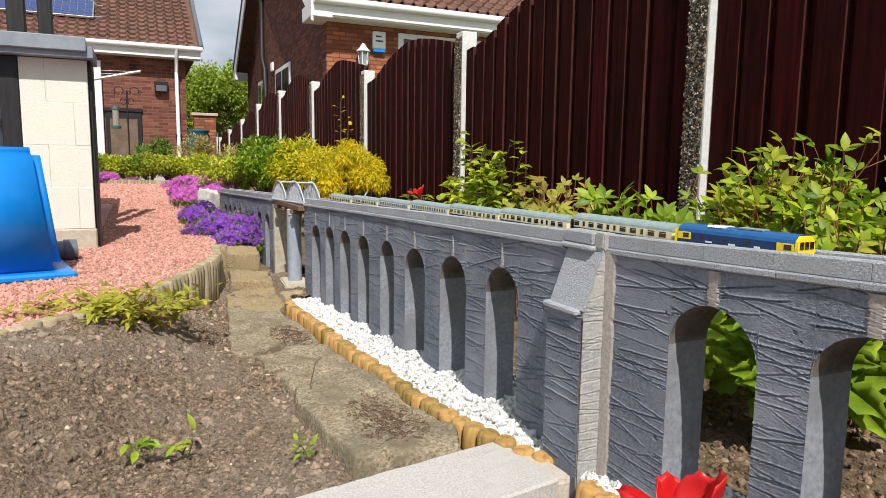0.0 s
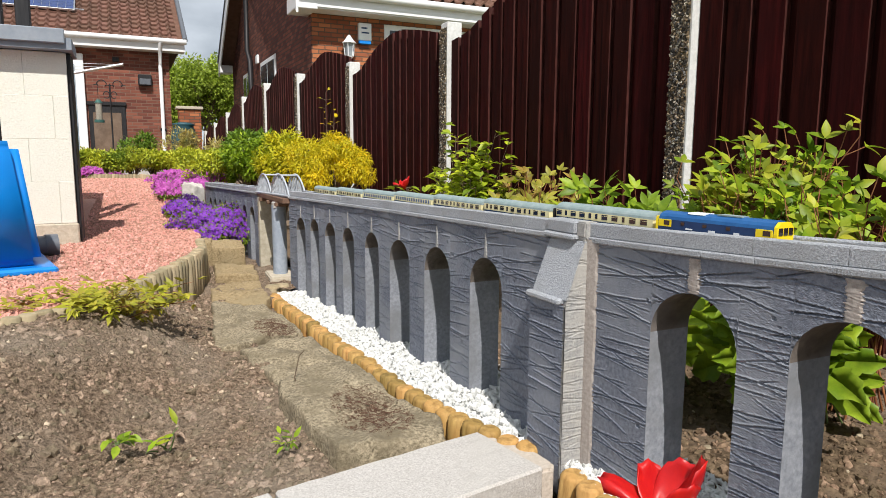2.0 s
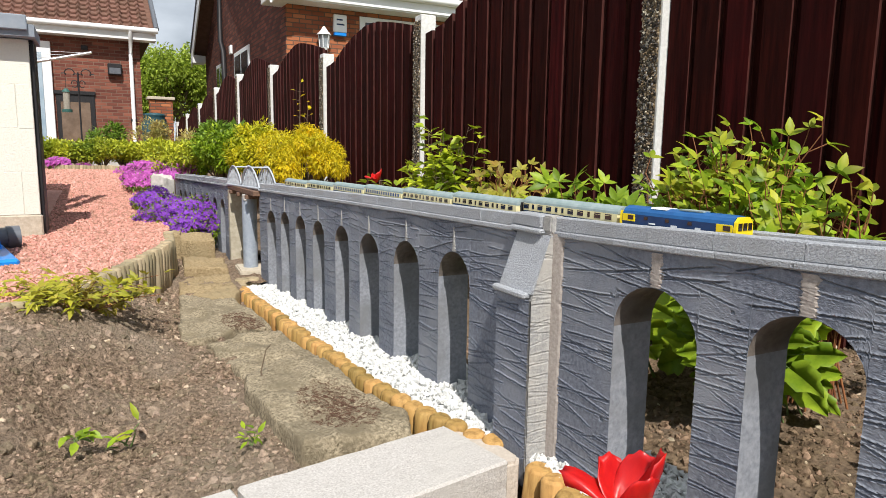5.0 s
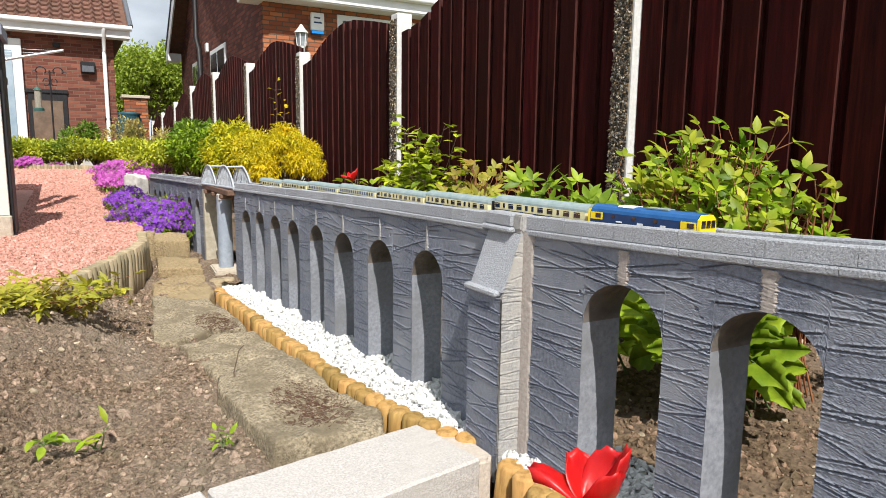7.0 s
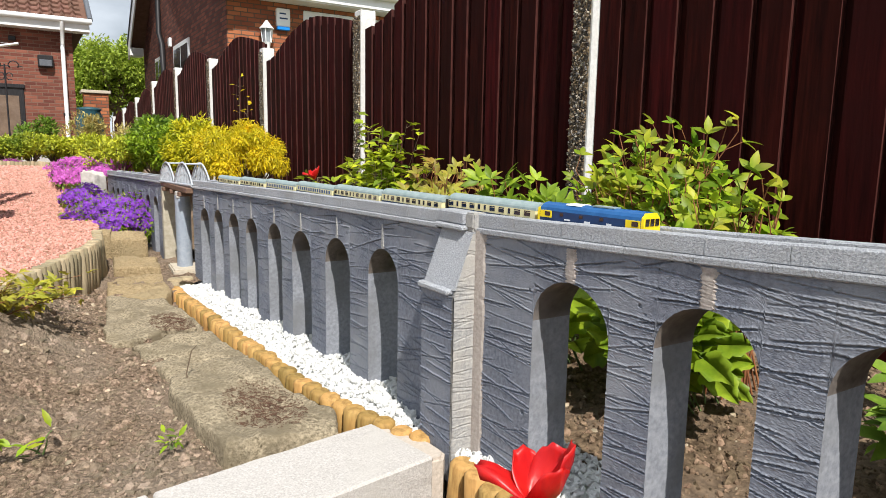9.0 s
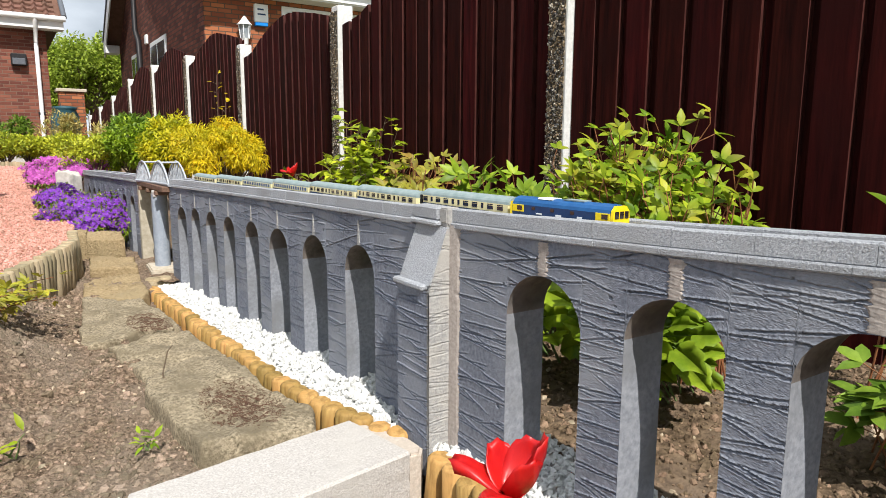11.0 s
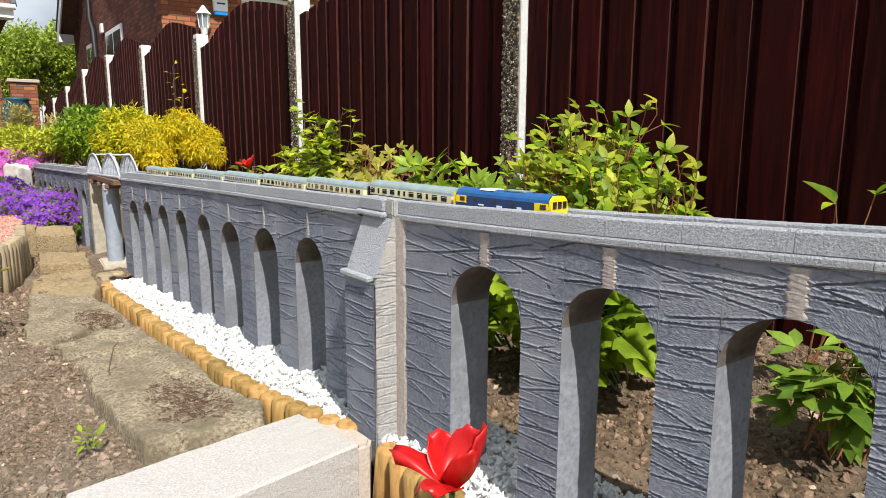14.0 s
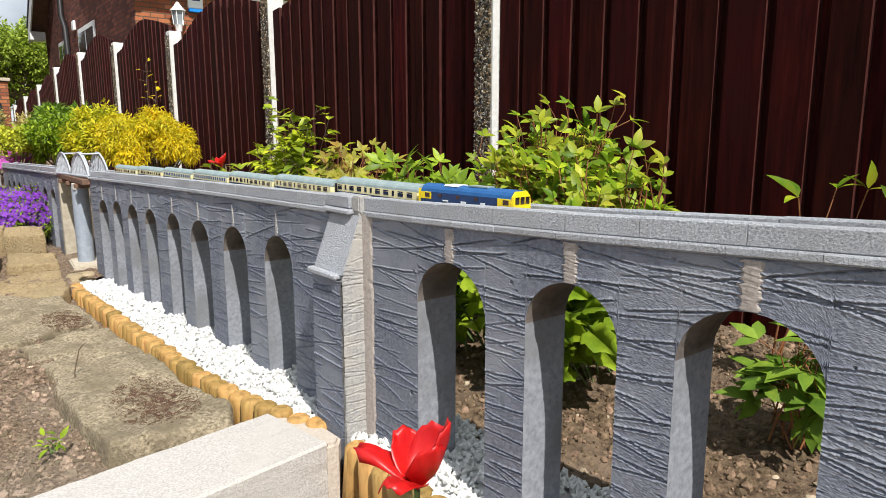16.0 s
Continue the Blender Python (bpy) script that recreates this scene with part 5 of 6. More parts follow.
NOSE = 0.50
loco = thing("model_locomotive", "blue model diesel locomotive with yellow cab end", "model train")
LL = 0.205
part("loco_body", hull([(-0.0175, 0.008), (0.0175, 0.008), (0.0175, 0.036), (-0.0175, 0.036)], 0.004, LL - 0.004), M_LOCO, loco)
part("loco_roof", hull([(0.0176 * math.cos(t), 0.036 + 0.0125 * math.sin(t)) for t in [math.pi * k / 8 for k in range(9)]], 0.005, LL - 0.005), M_LOCOR, loco)
bm = hull([(-0.0178, 0.006), (0.0178, 0.006), (0.0178, 0.030), (0.0165, 0.040), (0.010, 0.0465), (-0.010, 0.0465), (-0.0165, 0.040), (-0.0178, 0.030)], -0.001, 0.0039)
part("yellow_front", bm, M_YEL, loco, "warning yellow cab front")
part("yellow_front", hull([(-0.0178, 0.006), (0.0178, 0.006), (0.0178, 0.030), (0.0165, 0.040), (-0.0165, 0.040), (-0.0178, 0.030)], LL - 0.0039, LL + 0.001), M_YEL, loco)
for x0 in (-0.0145, -0.004, 0.0065):
    part("cab_window", box((x0, -0.0022, 0.029), (x0 + 0.008, -0.0009, 0.039), 0.0004), M_CWIN, loco)
for s in (-1, 1):
    for yy in (0.005, LL - 0.03):
        sd = part("cab_side", box((s * 0.0177 - 0.0006, yy, 0.025), (s * 0.0177 + 0.0006, yy + 0.025, 0.036), 0.0002), M_YEL, loco)
        part("cab_side_window", box((s * 0.0177 - 0.001, yy + 0.003, 0.0275), (s * 0.0177 + 0.001, yy + 0.014, 0.0345), 0.0002), M_CWIN, sd)
    for yy in (0.07, 0.11, 0.15):
        part("body_window", box((s * 0.0175 - 0.0006, yy, 0.029), (s * 0.0175 + 0.0006, yy + 0.007, 0.034), 0.0002), M_CWIN, loco)
part("number_bar", box((-0.0182, 0.055, 0.023), (-0.0174, 0.064, 0.027)), M_UPVC, loco, "white emblem patch")
part("emblem_bar", box((-0.0182, 0.095, 0.0225), (-0.0174, 0.106, 0.026)), M_UPVC, loco)
part("number_bar", box((-0.0182, 0.135, 0.0235), (-0.0174, 0.147, 0.0255)), M_UPVC, loco)
part("roof_fan", hull([(-0.008, 0.0478), (0.008, 0.0478), (0.008, 0.0496), (-0.008, 0.0496)], 0.06, 0.10), M_CROOF, loco)
part("roof_panel", hull([(-0.012, 0.0465), (0.012, 0.0465), (0.010, 0.0488), (-0.010, 0.0488)], 0.12, 0.15), M_UPVC, loco)
for yy in (0.045, LL - 0.045):
    part("bogie", box((-0.013, yy - 0.026, 0.0), (0.013, yy + 0.026, 0.0079), 0.001), M_BLACK, loco)
loco.matrix_world = spot(NOSE)
for i, st in enumerate((0, 1, 0, 2, 2, 1, 0)):
    coach(NOSE + LL + 0.008 + i * 0.272, st)


# ---- plants ----
def rand_dir(up=0.3):
    a = rng.random() * 6.2832
    return unit((math.cos(a), math.sin(a), up + 0.4 * rng.normal()))


def leafy(name, label, stems, material, stem_mat, per, ln, wd, shape="oval", compound=3, spread=0.05, group="", extra=None, stem_r=0.0035):
    """A plant of bent stems (base, tip), each with sprays of leaves along its upper part."""
    p = thing(name, label, "plant", group)
    items = []
    for b, t in stems:
        bm = bmesh.new()
        b, t = Vector(b), Vector(t)
        k0 = min(1.0, (t - b).length / 0.2)
        m = b.lerp(t, 0.5) + Vector((rng.normal() * 0.02 * k0, rng.normal() * 0.02 * k0, 0.03 * k0 + 0.05 * (t - b).length))
        line = [b.lerp(m, k / 4).lerp(m.lerp(t, k / 4), k / 4) for k in range(5)]
        add_tube(bm, line, stem_r, 5, True, stem_r * 0.4)
        for k in range(per):
            f = 0.3 + 0.7 * (k + rng.random()) / per
            f = 1.0 if k == per - 1 else min(f, 1)
            q = b.lerp(m, f).lerp(m.lerp(t, f), f)
            d = rand_dir(0.25) if k < per - 1 else unit(0.45 * unit(Vector(t) - Vector(m)) + rand_dir(0.1))
            pet = spread * (0.6 + 0.8 * rng.random())
            tip = np.array(q) + d * pet
            if pet > 0.02:
                add_tube(bm, [q, Vector(tip)], stem_r * 0.45, 4, False)
            up = unit((rng.normal() * 0.35, rng.normal() * 0.35 - 0.15, 1)) if shape != "palm" else unit((-0.55 + rng.normal() * 0.3, -0.6 + rng.normal() * 0.3, 0.7))
            for c in range(compound):
                if compound == 1:
                    dd = d
                else:
                    ang = (c - (compound - 1) / 2) * 1.05
                    s = np.cross(d, up)
                    dd = d * math.cos(ang) + s * math.sin(ang)
                size = ln * (0.65 + 0.6 * rng.random()) * (1 if c == (compound - 1) // 2 else 0.85)
                items.append((tip, dd, up, size, size * wd))
        bmesh.ops.recalc_face_normals(bm, faces=bm.faces)
        part("stem", bm, stem_mat, p)
    tagged(palm_leaves("foliage", items, material, p) if shape == "palm" else leaves("foliage", items, material, p, shape), kind="stuff")
    return p


SUNWARD = np.array((-0.25, -0.55, 1.0))


def peony(label, stems, material, nodes, ln, wd, fingers=3, reach=0.05, stem_r=0.0026):
    """A peony: reddish stems, each carrying leaves of pointed leaflets that spread like fingers and face the light."""
    p = thing("peony_plant", label, "plant")
    items = []
    for b, t in stems:
        b, t = Vector(b), Vector(t)
        m = b.lerp(t, 0.55) + Vector((rng.normal() * 0.012, rng.normal() * 0.012, 0.02 + 0.06 * (t - b).length))
        bm = bmesh.new()
        add_tube(bm, [b.lerp(m, k / 4).lerp(m.lerp(t, k / 4), k / 4) for k in range(5)], stem_r, 5, True, stem_r * 0.5)
        out = unit((t.x - b.x, t.y - b.y, 0.02))
        turn = rng.random() * 6.28
        for k in range(nodes):
            f = 1.0 if k == nodes - 1 else 0.5 + 0.5 * (k + 0.6 * rng.random()) / nodes
            q = np.array(b.lerp(m, f).lerp(m.lerp(t, f), f))
            turn += 2.4 + 0.4 * rng.normal()
            d = unit(np.array((math.cos(turn), math.sin(turn), 0.55 + 0.3 * rng.normal())) + 0.45 * out)
            if k == nodes - 1:
                d = unit(d * 0.5 + np.array((0, 0, 0.9)))
            tip = q + d * reach * (0.5 + 0.7 * rng.random())
            add_tube(bm, [Vector(q), Vector(tip)], stem_r * 0.5, 4, False)
            up = unit(unit(SUNWARD) + 0.32 * rng.normal(size=3))
            flat = unit(d - up * float(np.dot(d, up)) + 0.25 * up)
            s = unit(np.cross(flat, up))
            size = ln * (0.7 + 0.5 * rng.random())
            for c in range(fingers):
                ang = (c - (fingers - 1) / 2) * (0.82 if fingers > 3 else 0.95)
                dd = flat * math.cos(ang) + s * math.sin(ang)
                one = size * (1.0 if c == (fingers - 1) // 2 else 0.82) * (0.9 + 0.2 * rng.random())
                items.append((tip + dd * one * 0.06, dd, unit(up + 0.18 * rng.normal(size=3)), one, one * wd))
        bmesh.ops.recalc_face_normals(bm, faces=bm.faces)
        part("stem", bm, M_STEM, p)
    tagged(leaves("foliage", items, material, p, "broad"), kind="stuff")
    return p


def fan(base, tips, loose=0.03):
    return [((base[0] + rng.normal() * loose, base[1] + rng.normal() * loose, base[2]), t) for t in tips]


def cloud(c, r, n, zmin=0.0):
    out = []
    while len(out) < n:
        v = rng.normal(size=3)
        v = v / np.linalg.norm(v) * rng.random() ** 0.33
        p = (c[0] + v[0] * r[0], c[1] + v[1] * r[1], c[2] + v[2] * r[2])
        if p[2] > zmin:
            out.append(p)
    return out


peony("bushy tree peony with yellow-green pointed leaves by the fence",
      fan((1.68, 1.08, 0.02), cloud((1.68, 1.07, 0.43), (0.15, 0.25, 0.12), 92, 0.25) + [(1.72, 0.86, 0.60), (1.7, 0.93, 0.56), (1.7, 0.99, 0.58), (1.74, 1.1, 0.58), (1.68, 1.18, 0.56), (1.66, 1.08, 0.55), (1.72, 1.04, 0.58), (1.7, 1.14, 0.55), (1.72, 1.24, 0.5), (1.72, 1.4, 0.49), (1.72, 0.9, 0.58), (1.7, 0.97, 0.54)]),
      M_LEAFR, 7, 0.042, 0.46)
peony("low peony with broad green leaves like open fingers",
      fan((1.5, 1.42, 0.02), cloud((1.5, 1.42, 0.36), (0.13, 0.2, 0.1), 34, 0.15)), M_LEAF, 5, 0.058, 0.42, 5)
peony("spreading peony with pointed yellow-green leaves",
      fan((1.6, 0.74, 0.02), cloud((1.58, 0.78, 0.37), (0.13, 0.16, 0.1), 46, 0.15)), M_LEAFR, 6, 0.046, 0.46)
peony("low peony with bronze tinted pointed leaves",
      fan((1.5, 1.9, 0.02), cloud((1.54, 1.85, 0.38), (0.13, 0.3, 0.1), 50, 0.15)), M_LEAFB, 6, 0.044, 0.44)
leafy("peony_plant", "broad lobed green plant seen behind the arches",
      fan((1.42, 1.1, 0.02), cloud((1.33, 1.1, 0.225), (0.1, 0.19, 0.11), 17, 0.12)), M_LEAF, M_TSTEM, 11, 0.07, 0.8, "palm", 1, 0.05)
leafy("peony_plant", "broad lobed green plant seen behind the arches",
      fan((1.45, 0.74, 0.02), cloud((1.34, 0.78, 0.22), (0.08, 0.12, 0.11), 15, 0.14)), M_LEAF, M_TSTEM, 11, 0.07, 0.8, "palm", 1, 0.05, stem_r=0.002)
leafy("peony_plant", "young green plant on the shaded soil",
      fan((1.5, 0.3, 0.02), cloud((1.49, 0.28, 0.17), (0.1, 0.1, 0.1), 14, 0.05)), M_LEAFD, M_STEM, 5, 0.06, 0.5, "oval", 3, 0.03, stem_r=0.002)
peony("young plant with upright pointed leaves by the fence",
      fan((1.7, 0.4, 0.02), [(1.75, 0.34, 0.385), (1.7, 0.42, 0.37), (1.78, 0.28, 0.39), (1.68, 0.26, 0.37), (1.72, 0.38, 0.39)]), M_LEAFR, 4, 0.055, 0.4)
leafy("flowering_shrub", "airy shrub with oval yellow-green leaves by the fence post",
      fan((1.78, 2.85, 0.02), cloud((1.76, 2.8, 0.42), (0.18, 0.4, 0.17), 44, 0.18) + [(1.8, 3.2, 0.74), (1.78, 3.0, 0.66), (1.8, 2.62, 0.66), (1.76, 2.8, 0.64), (1.8, 2.5, 0.62), (1.78, 2.7, 0.6), (1.8, 2.9, 0.62), (1.82, 2.4, 0.48)]),
      M_LEAFS, M_BARK, 20, 0.052, 0.6, "broad", 2, 0.02, stem_r=0.003)
leafy("flowering_shrub", "low shrub with small green leaves behind the parapet",
      fan((1.4, 2.6, 0.02), cloud((1.42, 2.6, 0.34), (0.14, 0.4, 0.09), 22, 0.12)), M_LEAFS, M_BARK, 9, 0.048, 0.55, "broad", 2, 0.025)


def tulip(at, scale, name, label, tilt=0, turn=0):
    p = thing(name, label, "flower", at=at)
    p.rotation_euler = (radians(tilt), 0, radians(turn))
    part("stem", tube([(0, 0, -0.28), (0.004, 0, -0.12), (0, 0, 0.0)], 0.0045 * scale, 7), M_TSTEM, p)
    for k in range(6):
        a = k * math.pi / 3 + 0.15 * math.sin(k * 2.3)
        flare = (0.1, 0.25, 1.05, 0.85, 0.1, 0.06)[k]
        tall = (1.0, 0.92, 0.95, 0.8, 1.0, 1.25)[k]
        vs, fs = [], []
        nu, nv = 7, 9
        for j in range(nv):
            t = j / (nv - 1)
            r = 0.036 * math.sin(min(t * 1.9, 1.57)) + flare * 0.05 * t ** 2.4
            z = 0.088 * tall * t - flare * 0.03 * t ** 3
            half = 0.034 * math.sin(math.pi * (0.12 + 0.78 * t)) ** 0.35
            for i in range(nu):
                u = i / (nu - 1) * 2 - 1
                ang = a + u * half / max(r, 0.018) * (1 - 0.35 * flare * t)
                rr = r * (1 - 0.06 * u * u) + 0.0035 * math.sin(u * 5 + k + 4 * t) * t
                zz = z - 0.012 * abs(u) ** 2 * t + 0.004 * math.sin(7 * u + 2 * k) * t
                vs.append((scale * rr * math.cos(ang), scale * rr * math.sin(ang), scale * zz))
        for j in range(nv - 1):
            for i in range(nu - 1):
                q = j * nu + i
                fs.append((q, q + 1, q + nu + 1, q + nu))
        pe = data_ob("petal", vs, fs, M_TULIP, p, smooth=True)
        so = pe.modifiers.new("thick", "SOLIDIFY")
        so.thickness = 0.0012
    return p


tulip((0.835, 0.505, 0.075), 0.98, "red_tulip", "open glossy red tulip before the viaduct", 4, 20)
tulip((1.38, 2.72, 0.40), 0.6, "red_tulip", "small red tulip among shrub leaves", 0, 40)

leafy("seedling_plant", "low spreading plant with narrow yellow-green leaves on soil",
      fan((0.15, 1.98, 0.06), [(0.15 + 0.25 * math.cos(a), 1.98 + 0.2 * math.sin(a), 0.11 + 0.07 * rng.random()) for a in np.linspace(0, 6.2, 22)] + cloud((0.15, 1.98, 0.17), (0.12, 0.12, 0.03), 16)),
      mat("seedling_leaf", (0.3, 0.31, 0.02), (0.46, 0.43, 0.04), 30, 0.5, 0.1, (0.3, 0.2, 0.05), 12, island=0.3, trans=0.3), M_STEM, 10, 0.036, 0.38, "narrow", 3, 0.014, stem_r=0.002)
leafy("tulip_sprout", "small yellow-green bulb sprout in the soil", fan((0.275, 1.245, -0.02), [(0.25, 1.24, 0.0), (0.3, 1.25, 0.02), (0.29, 1.22, 0.02), (0.24, 1.21, -0.005)], 0.006), M_LEAFR, M_TSTEM, 2, 0.036, 0.34, "oval", 1, 0.006, stem_r=0.002)
leafy("weed", "small green weed in the soil", fan((0.49, 1.14, -0.015), cloud((0.49, 1.14, 0.005), (0.015, 0.015, 0.012), 7), 0.005), M_LEAF, M_TSTEM, 2, 0.022, 0.4, "oval", 1, 0.004, stem_r=0.0012)
leafy("weed", "small green weed in the soil", fan((0.19, 1.26, 0.0), cloud((0.19, 1.26, 0.012), (0.03, 0.02, 0.008), 7), 0.005), M_LEAF, M_TSTEM, 2, 0.024, 0.6, "oval", 1, 0.004, stem_r=0.0012)
leafy("weed", "small green weed in the soil", fan((0.30, 1.98, -0.01), cloud((0.30, 1.98, 0.01), (0.02, 0.02, 0.012), 6), 0.005), M_LEAF, M_TSTEM, 2, 0.02, 0.5, "oval", 1, 0.004, stem_r=0.0012)
leafy("weed", "small moss-green weed in the soil", fan((-0.02, 1.47, 0.06), cloud((-0.02, 1.47, 0.075), (0.04, 0.03, 0.01), 14), 0.005), M_LEAF, M_TSTEM, 2, 0.016, 0.5, "oval", 1, 0.004, stem_r=0.0012)
tw = thing("twig", "thin dry twig standing in the soil", "twig")
part("twig_stem", tube([(0.585, 1.44, -0.03), (0.575, 1.45, 0.02), (0.59, 1.46, 0.07), (0.6, 1.45, 0.085)], 0.0022, 5, 0.001), M_BARK, tw)
tg = thing("plant_label", "white plastic plant label stuck in soil", "plant label", at=(-0.03, 1.52, 0.06))
part("label_blade", box((-0.009, -0.001, -0.05), (0.009, 0.001, 0.05), 0.0008, pose(0, 0, 0, -14, 6, 40)), M_UPVC, tg)


def bushy(name, label, centre, radii, n, ln, wd, material, shape="oval", droop=0.0, lumps=7, trunk=0.02, flowers=None, category="shrub", ground=0.0, shell=0.55, lump=(0.32, 0.26)):
    """A rounded bush: uneven lumps, each a cluster of leaves, over a branched stem."""
    p = thing(name, label, category)
    c, r = np.array(centre), np.array(radii)
    bm = bmesh.new()
    cl = []
    for k in range(lumps):
        v = rng.normal(size=3)
        v[2] = abs(v[2]) * 0.8 - 0.15
        v = unit(v) * (0.45 + 0.35 * rng.random())
        cl.append((c + v * r, r * (lump[0] + lump[1] * rng.random())))
        base = Vector((c[0], c[1], ground))
        tip = Vector(cl[-1][0])
        mid = base.lerp(tip, 0.5) + Vector((0, 0, 0.1 * r[2]))
        add_tube(bm, [base, mid, tip], trunk, 6, False, trunk * 0.3)
    bmesh.ops.recalc_face_normals(bm, faces=bm.faces)
    part("branchwork", bm, M_BARK, p)
    items, fl = [], []
    for k in range(n):
        cc, rr = cl[k % lumps]
        v = unit(rng.normal(size=3))
        q = cc + v * rr * (shell + (1 - shell) * rng.random()) * (0.9 + 0.2 * rng.random())
        if q[2] < ground:
            q[2] = ground + 0.05 * rng.random()
        d = unit(v + 0.6 * rng.normal(size=3) + np.array((0, 0, -droop)))
        up = unit(v * 0.5 + np.array((0, 0, 1)) + 0.4 * rng.normal(size=3))
        (fl if flowers and rng.random() < flowers[1] and v[2] > -0.25 else items).append((q, d, up, ln * (0.6 + 0.7 * rng.random()), ln * wd * (0.7 + 0.6 * rng.random())))
    tagged(leaves("foliage", items, material, p, shape), kind="stuff")
    if flowers:
        blossoms(fl, flowers, p, c)
    return p


def blossoms(fl, flowers, p, c):
    vs, fs = [], []
    for q, d, up, ln, w in fl:
        nrm = unit(unit(np.array(q) - c) + np.array((0, -0.3, 0.5)) + 0.3 * rng.normal(size=3))
        a = unit(np.cross(nrm, rng.normal(size=3)))
        b = np.cross(nrm, a)
        s = flowers[2] * (0.7 + 0.5 * rng.random())
        for k in range(4):
            e = a * math.cos(k * 1.5708) + b * math.sin(k * 1.5708)
            f = np.cross(nrm, e)
            o = len(vs)
            vs += [q, q + s * (0.55 * e + 0.35 * f) + nrm * s * 0.1, q + s * e + nrm * s * 0.18, q + s * (0.55 * e - 0.35 * f) + nrm * s * 0.1]
            fs.append((o, o + 1, o + 2, o + 3))
    data_ob("blossoms", vs, fs, flowers[0], p)


bushy("golden_maple", "golden yellow cut-leaf maple shrub", (1.54, 4.45, 0.44), (0.34, 0.46, 0.32), 19000, 0.034, 0.24, M_LEAFY, "narrow", 0.6, 46, 0.012, ground=0.03, lump=(0.13, 0.17))
bushy("golden_shrub", "golden yellow shrub with small leaves", (1.40, 5.4, 0.47), (0.27, 0.38, 0.33), 7000, 0.038, 0.4, M_LEAFG, "oval", 0.1, 26, 0.012, ground=0.05, lump=(0.16, 0.18))
bushy("green_shrub", "bright green leafy shrub beside the fence", (1.36, 6.7, 0.45), (0.3, 0.42, 0.36), 8000, 0.045, 0.42, M_LEAF, "oval", 0, 26, 0.015, ground=0.1, lump=(0.16, 0.2))
bushy("green_shrub", "tall green shrub against the fence", (1.55, 7.6, 0.5), (0.3, 0.5, 0.38), 2500, 0.09, 0.35, M_LEAFD, "oval", -0.4, 8, 0.015, ground=0.1)
bushy("purple_aubrieta", "mound of purple aubrieta flowers over the edging", (0.69, 4.02, 0.08), (0.27, 0.36, 0.2), 15000, 0.015, 0.5, M_LEAF, "oval", 0, 40, 0.006, (M_PURPLE, 0.47, 0.012), "flowers", -0.02, 0.7, (0.24, 0.16))
bushy("purple_aubrieta", "trailing mound of purple flowers by the stones", (0.60, 4.58, 0.17), (0.15, 0.32, 0.12), 5000, 0.016, 0.5, M_LEAF, "oval", 0, 20, 0.006, (M_PURPLE, 0.6, 0.014), "flowers", 0.1, 0.7)
for cx, cy, rx, ry in ((0.72, 6.2, 0.25, 0.7), (0.95, 7.6, 0.3, 0.7), (0.9, 8.9, 0.4, 0.5), (-0.1, 10.1, 0.3, 0.18), (-0.55, 10.1, 0.25, 0.16), (-1.1, 10.1, 0.3, 0.16)):
    bushy("magenta_aubrieta", "low mat of magenta flowers at the path edge", (cx, cy, 0.26), (rx, ry, 0.13), 2200, 0.025, 0.5, M_LEAFD, "oval", 0, 8, 0.005, (M_MAGENTA, 0.7, 0.024), "flowers", 0.15, 0.7)
for k in range(14):
    a = k / 13
    x, y = -1.6 + 3.6 * a, 10.65 + 0.12 * math.sin(k * 1.7) - 2.2 * max(0, a - 0.7)
    bushy("hedge_bush", "clipped low golden-green box hedge", (x, y, 0.44), (0.3, 0.25, 0.2), 3400, 0.045, 0.5, M_HEDGE, "oval", -0.5, 22, 0.01, None, "hedge", 0.22, 0.7)
bushy("hedge_bush", "green box bush behind the far viaduct", (1.02, 7.0, 0.4), (0.3, 0.35, 0.27), 1800, 0.04, 0.5, M_HEDGE, "oval", -0.4, 8, 0.01, None, "hedge", 0.1, 0.75)
bushy("small_shrub", "small dark green shrub before the house", (0.42, 13.4, 0.62), (0.4, 0.35, 0.42), 1600, 0.07, 0.4, M_LEAFD, "oval", -0.2, 8, 0.012, ground=0.1)
bushy("tan_shrub", "tan and olive shrub before the house", (1.15, 13.0, 0.6), (0.35, 0.35, 0.5), 1500, 0.07, 0.35, M_TAN, "narrow", -0.5, 8, 0.012, ground=0.1)
bushy("tan_shrub", "feathery tan shrub beside the fence", (1.75, 11.5, 0.55), (0.3, 0.5, 0.4), 1300, 0.07, 0.35, M_TAN, "narrow", -0.5, 8, 0.012, ground=0.1)
climb = leafy("climbing_plant", "golden climbing shoot on the fence", [((1.92, 5.9, 0.3), (1.97, 6.1, 1.15)), ((1.92, 5.7, 0.3), (1.96, 5.8, 0.95))], M_LEAFY, M_BARK, 14, 0.06, 0.6, "oval", 1, 0.03)


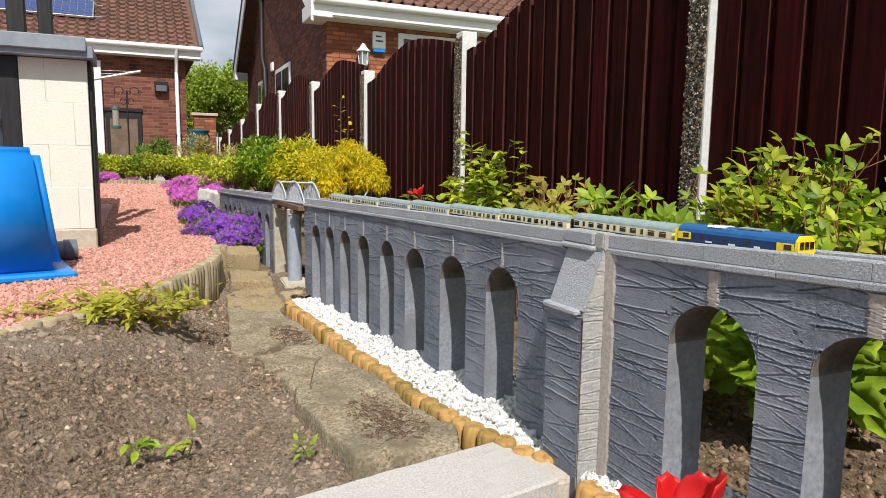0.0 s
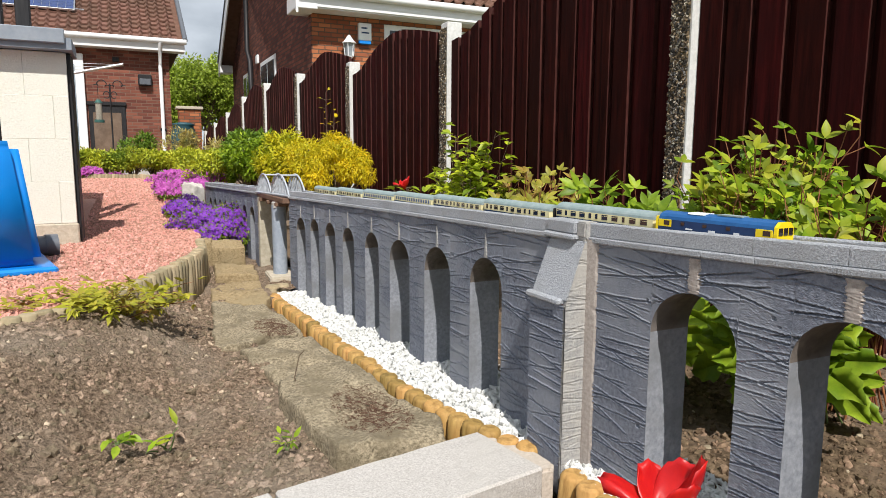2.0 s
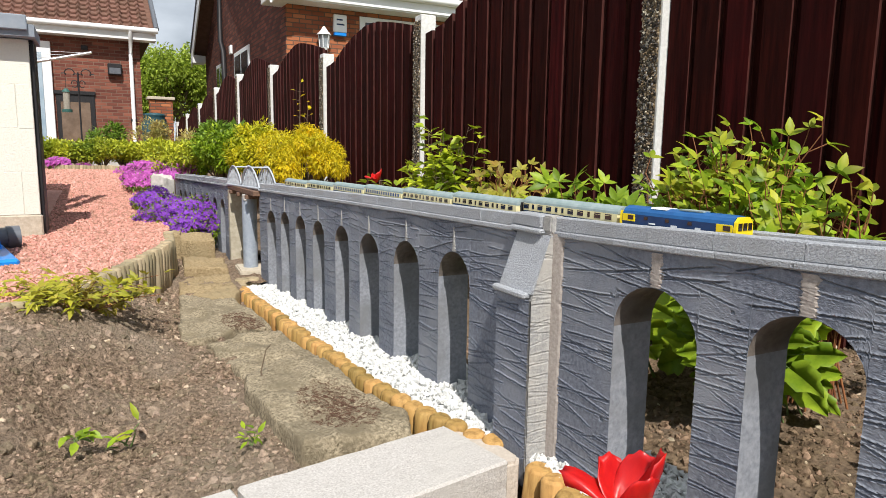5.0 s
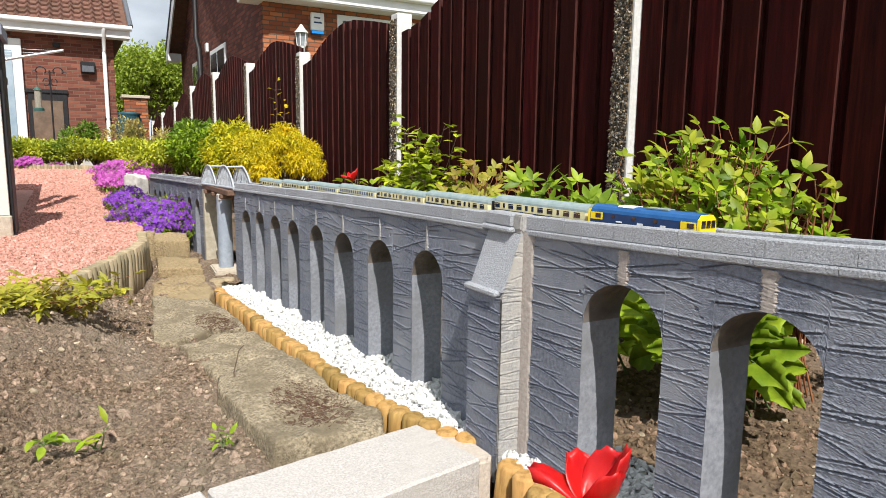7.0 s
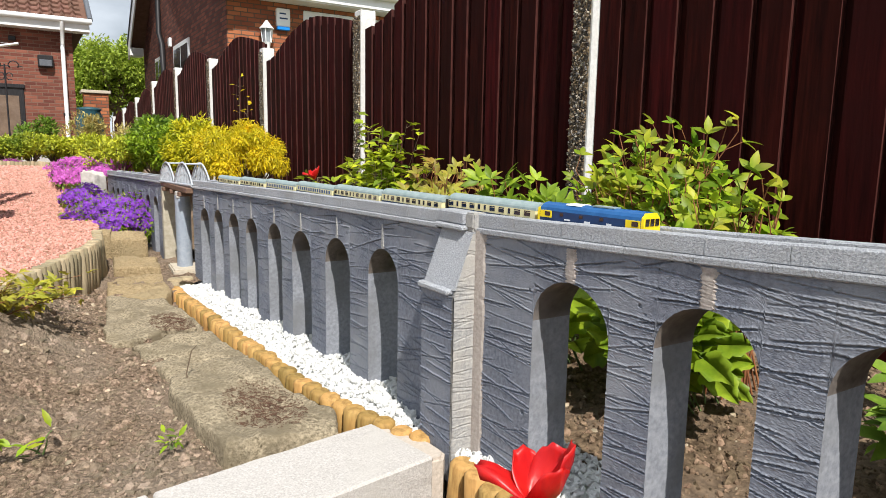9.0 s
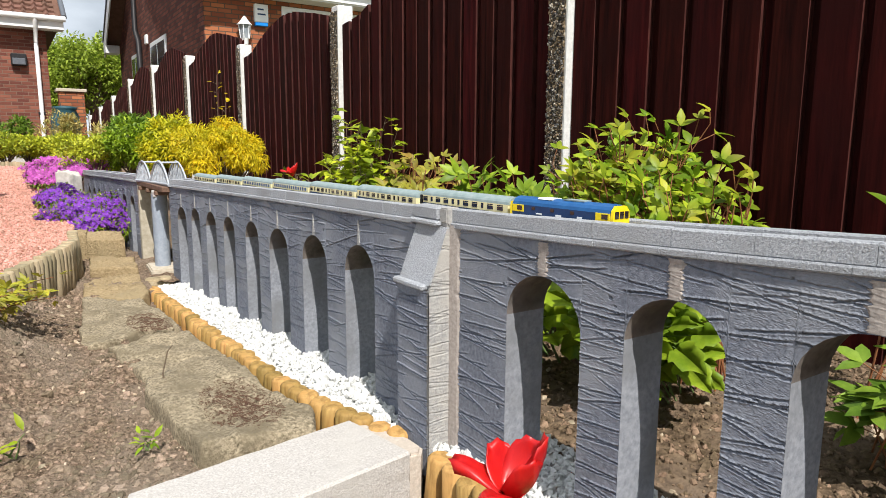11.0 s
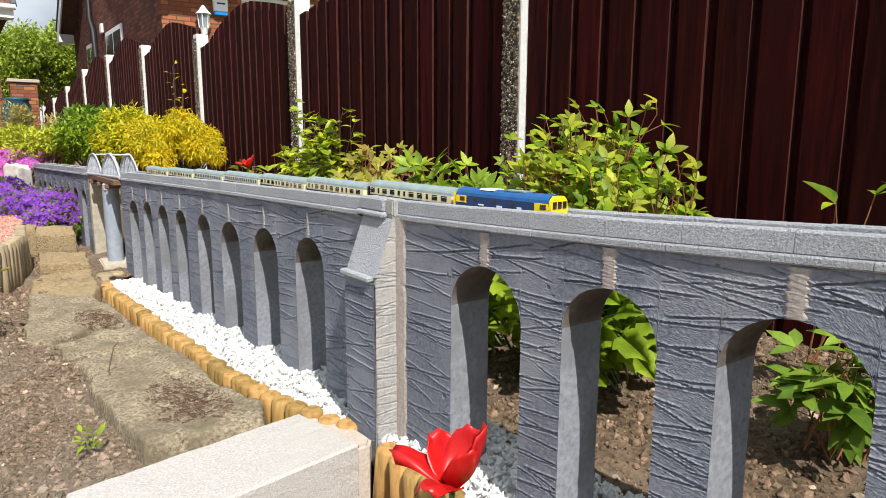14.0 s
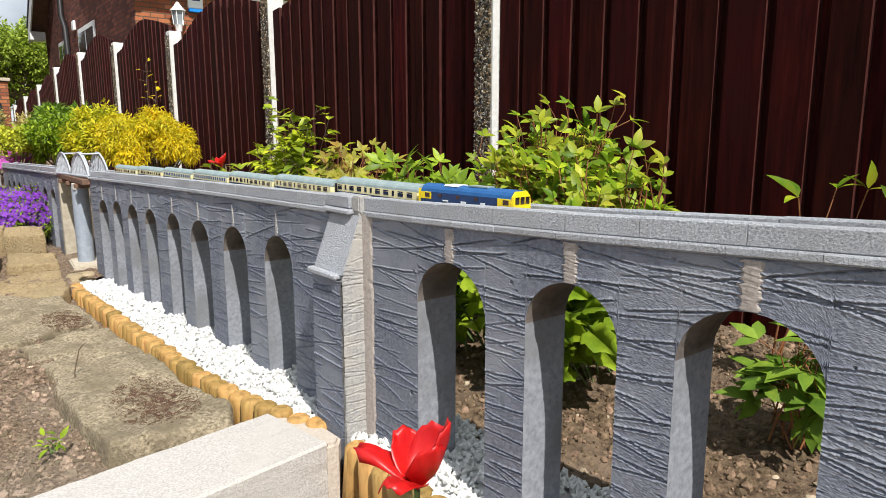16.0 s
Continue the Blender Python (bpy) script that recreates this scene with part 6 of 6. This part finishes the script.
def tree(x, y, h, w, n):
    p = thing("garden_tree", "broad green deciduous tree behind the houses", "tree")
    bm = bmesh.new()
    add_tube(bm, [(x, y, -0.3), (x + 0.1, y, h * 0.35), (x, y, h * 0.75)], 0.22, 8, True, 0.06)
    lumps = []
    for k in range(30):
        v = unit(rng.normal(size=3)) * (0.4 + 0.5 * rng.random())
        c = np.array((x, y, h * 0.62)) + v * (w, w, h * 0.34)
        lumps.append(c)
        add_tube(bm, [(x, y, h * 0.35), Vector((x, y, h * 0.4)).lerp(Vector(c), 0.6), c], 0.08, 5, False, 0.02)
    bmesh.ops.recalc_face_normals(bm, faces=bm.faces)
    part("trunk", bm, M_BARK, p)
    items = []
    for k in range(n):
        c = lumps[k % 30]
        v = unit(rng.normal(size=3))
        q = c + v * (0.45 + 0.55 * rng.random()) * np.array((w * 0.34, w * 0.34, h * 0.12))
        items.append((q, unit(v + 0.7 * rng.normal(size=3)), unit((0, 0, 1) + 0.5 * rng.normal(size=3)), 0.11 + 0.07 * rng.random(), 0.085))
    leaves("crown", items, M_TREE, p, "narrow")


for x, y, h, w in ((1.6, 31, 5.0, 1.5), (3.4, 30, 5.4, 1.6), (5.2, 31, 5.2, 1.5), (0.2, 33, 4.6, 1.5), (7.0, 34, 5.4, 1.8), (2.6, 36, 5.6, 2.0)):
    tree(x, y, h, w, 13000)

# ---- small things before the house ----
butt = thing("water_butt", "dark blue-green plastic water butt beside brick pier", "water butt", at=(1.5, 16.5, -0.12))
bm = bmesh.new()
rings = [(0.2, 0.55), (0.25, 0.7), (0.28, 0.95), (0.27, 1.2), (0.22, 1.36), (0.24, 1.38), (0.24, 1.42), (0.05, 1.45)]
rr = [[bm.verts.new((r * math.cos(6.2832 * k / 16), r * math.sin(6.2832 * k / 16), z)) for k in range(16)] for r, z in rings]
for a, b in zip(rr, rr[1:]):
    for k in range(16):
        bm.faces.new((a[k], a[(k + 1) % 16], b[(k + 1) % 16], b[k])).smooth = True
bm.faces.new(rr[-1])
bm.faces.new(rr[0][::-1])
bmesh.ops.recalc_face_normals(bm, faces=bm.faces)
part("barrel", bm, M_BUTT, butt)
part("stand", box((-0.22, -0.22, -0.1), (0.22, 0.22, 0.549), 0.01), M_PLINTH, butt)
pier = thing("brick_pier", "short orange brick pier with stone cap", "pier")
part("pier_shaft", box((1.45, 17.0, -0.1), (1.95, 17.4, 1.66), 0.005), M_BRICKB, pier)
part("pier_top", box((1.4, 16.95, 1.661), (2.0, 17.45, 1.73), 0.01), M_PLINTH, pier)

feeder = thing("bird_feeder_pole", "black wrought iron feeder pole with hanging green feeder", "bird feeder", at=(0.06, 13.6, 0.1))
part("pole", tube([(0, 0, 0), (0, 0, 1.75)], 0.014, 6), M_BLACK, feeder)
for s in (-1, 1):
    sc = [(s * 0.26 * (k / 14) + s * 0.04 * math.sin(k * 0.9), 0, 1.68 + 0.09 * math.sin(k / 14 * 3.1) + 0.04 * math.cos(k * 0.9)) for k in range(15)]
    part("scroll", tube(sc, 0.01, 5), M_BLACK, feeder)
    part("scroll", tube([(s * (0.06 + 0.05 * math.cos(t)), 0, 1.55 + 0.06 * math.sin(t)) for t in np.linspace(0, 5.5, 12)], 0.009, 5), M_BLACK, feeder)
fd = part("feeder_tube", tube([(-0.2, 0, 1.1), (-0.2, 0, 1.4)], 0.055, 10), mat("seed_tube", (0.25, 0.22, 0.18), (0.35, 0.32, 0.27), 30, 0.25, 0.1), feeder)
part("feeder_lid", tube([(-0.2, 0, 1.4), (-0.2, 0, 1.46)], 0.07, 10, 0.03), M_GREENP, fd)
part("feeder_tray", tube([(-0.2, 0, 1.05), (-0.2, 0, 1.1)], 0.085, 10), M_GREENP, fd)
part("hanger", tube([(-0.2, 0, 1.46), (-0.2, 0, 1.7)], 0.004, 4), M_BLACK, feeder)
airer = thing("rotary_airer", "aluminium rotary clothes airer arm with lines", "clothes airer", at=(-0.13, 10.9, 0.24))
part("arm", tube([(-0.45, 0, 1.42), (0.42, 0, 1.64)], 0.02, 8), M_ALU, airer)
part("arm", tube([(-0.45, 0, 1.42), (-0.9, 0.5, 1.64)], 0.02, 8), M_ALU, airer)
part("mast", tube([(-0.45, 0, -0.12), (-0.45, 0, 1.5)], 0.024, 8), M_ALU, airer)
for k in range(4):
    f = 0.3 + 0.22 * k
    part("line", tube([(-0.45 + 0.87 * f, 0, 1.42 + 0.22 * f), (-0.45 - 0.2 * f, 0.4, 1.46 + 0.2 * f)], 0.003, 4), M_UPVC, airer)
for x, y, w in ((-0.9, 12.2, 0.5), (0.2, 12.0, 0.6), (1.6, 10.4, 0.45), (2.1, 12.0, 0.5)):
    s = slab([(x, y), (x + w, y - 0.02), (x + w, y + 0.2), (x, y + 0.22)], 0.62 if x < 1.5 else 0.52, 0.1, M_BLOCK, "pale stone block in the far bed", 0.01)
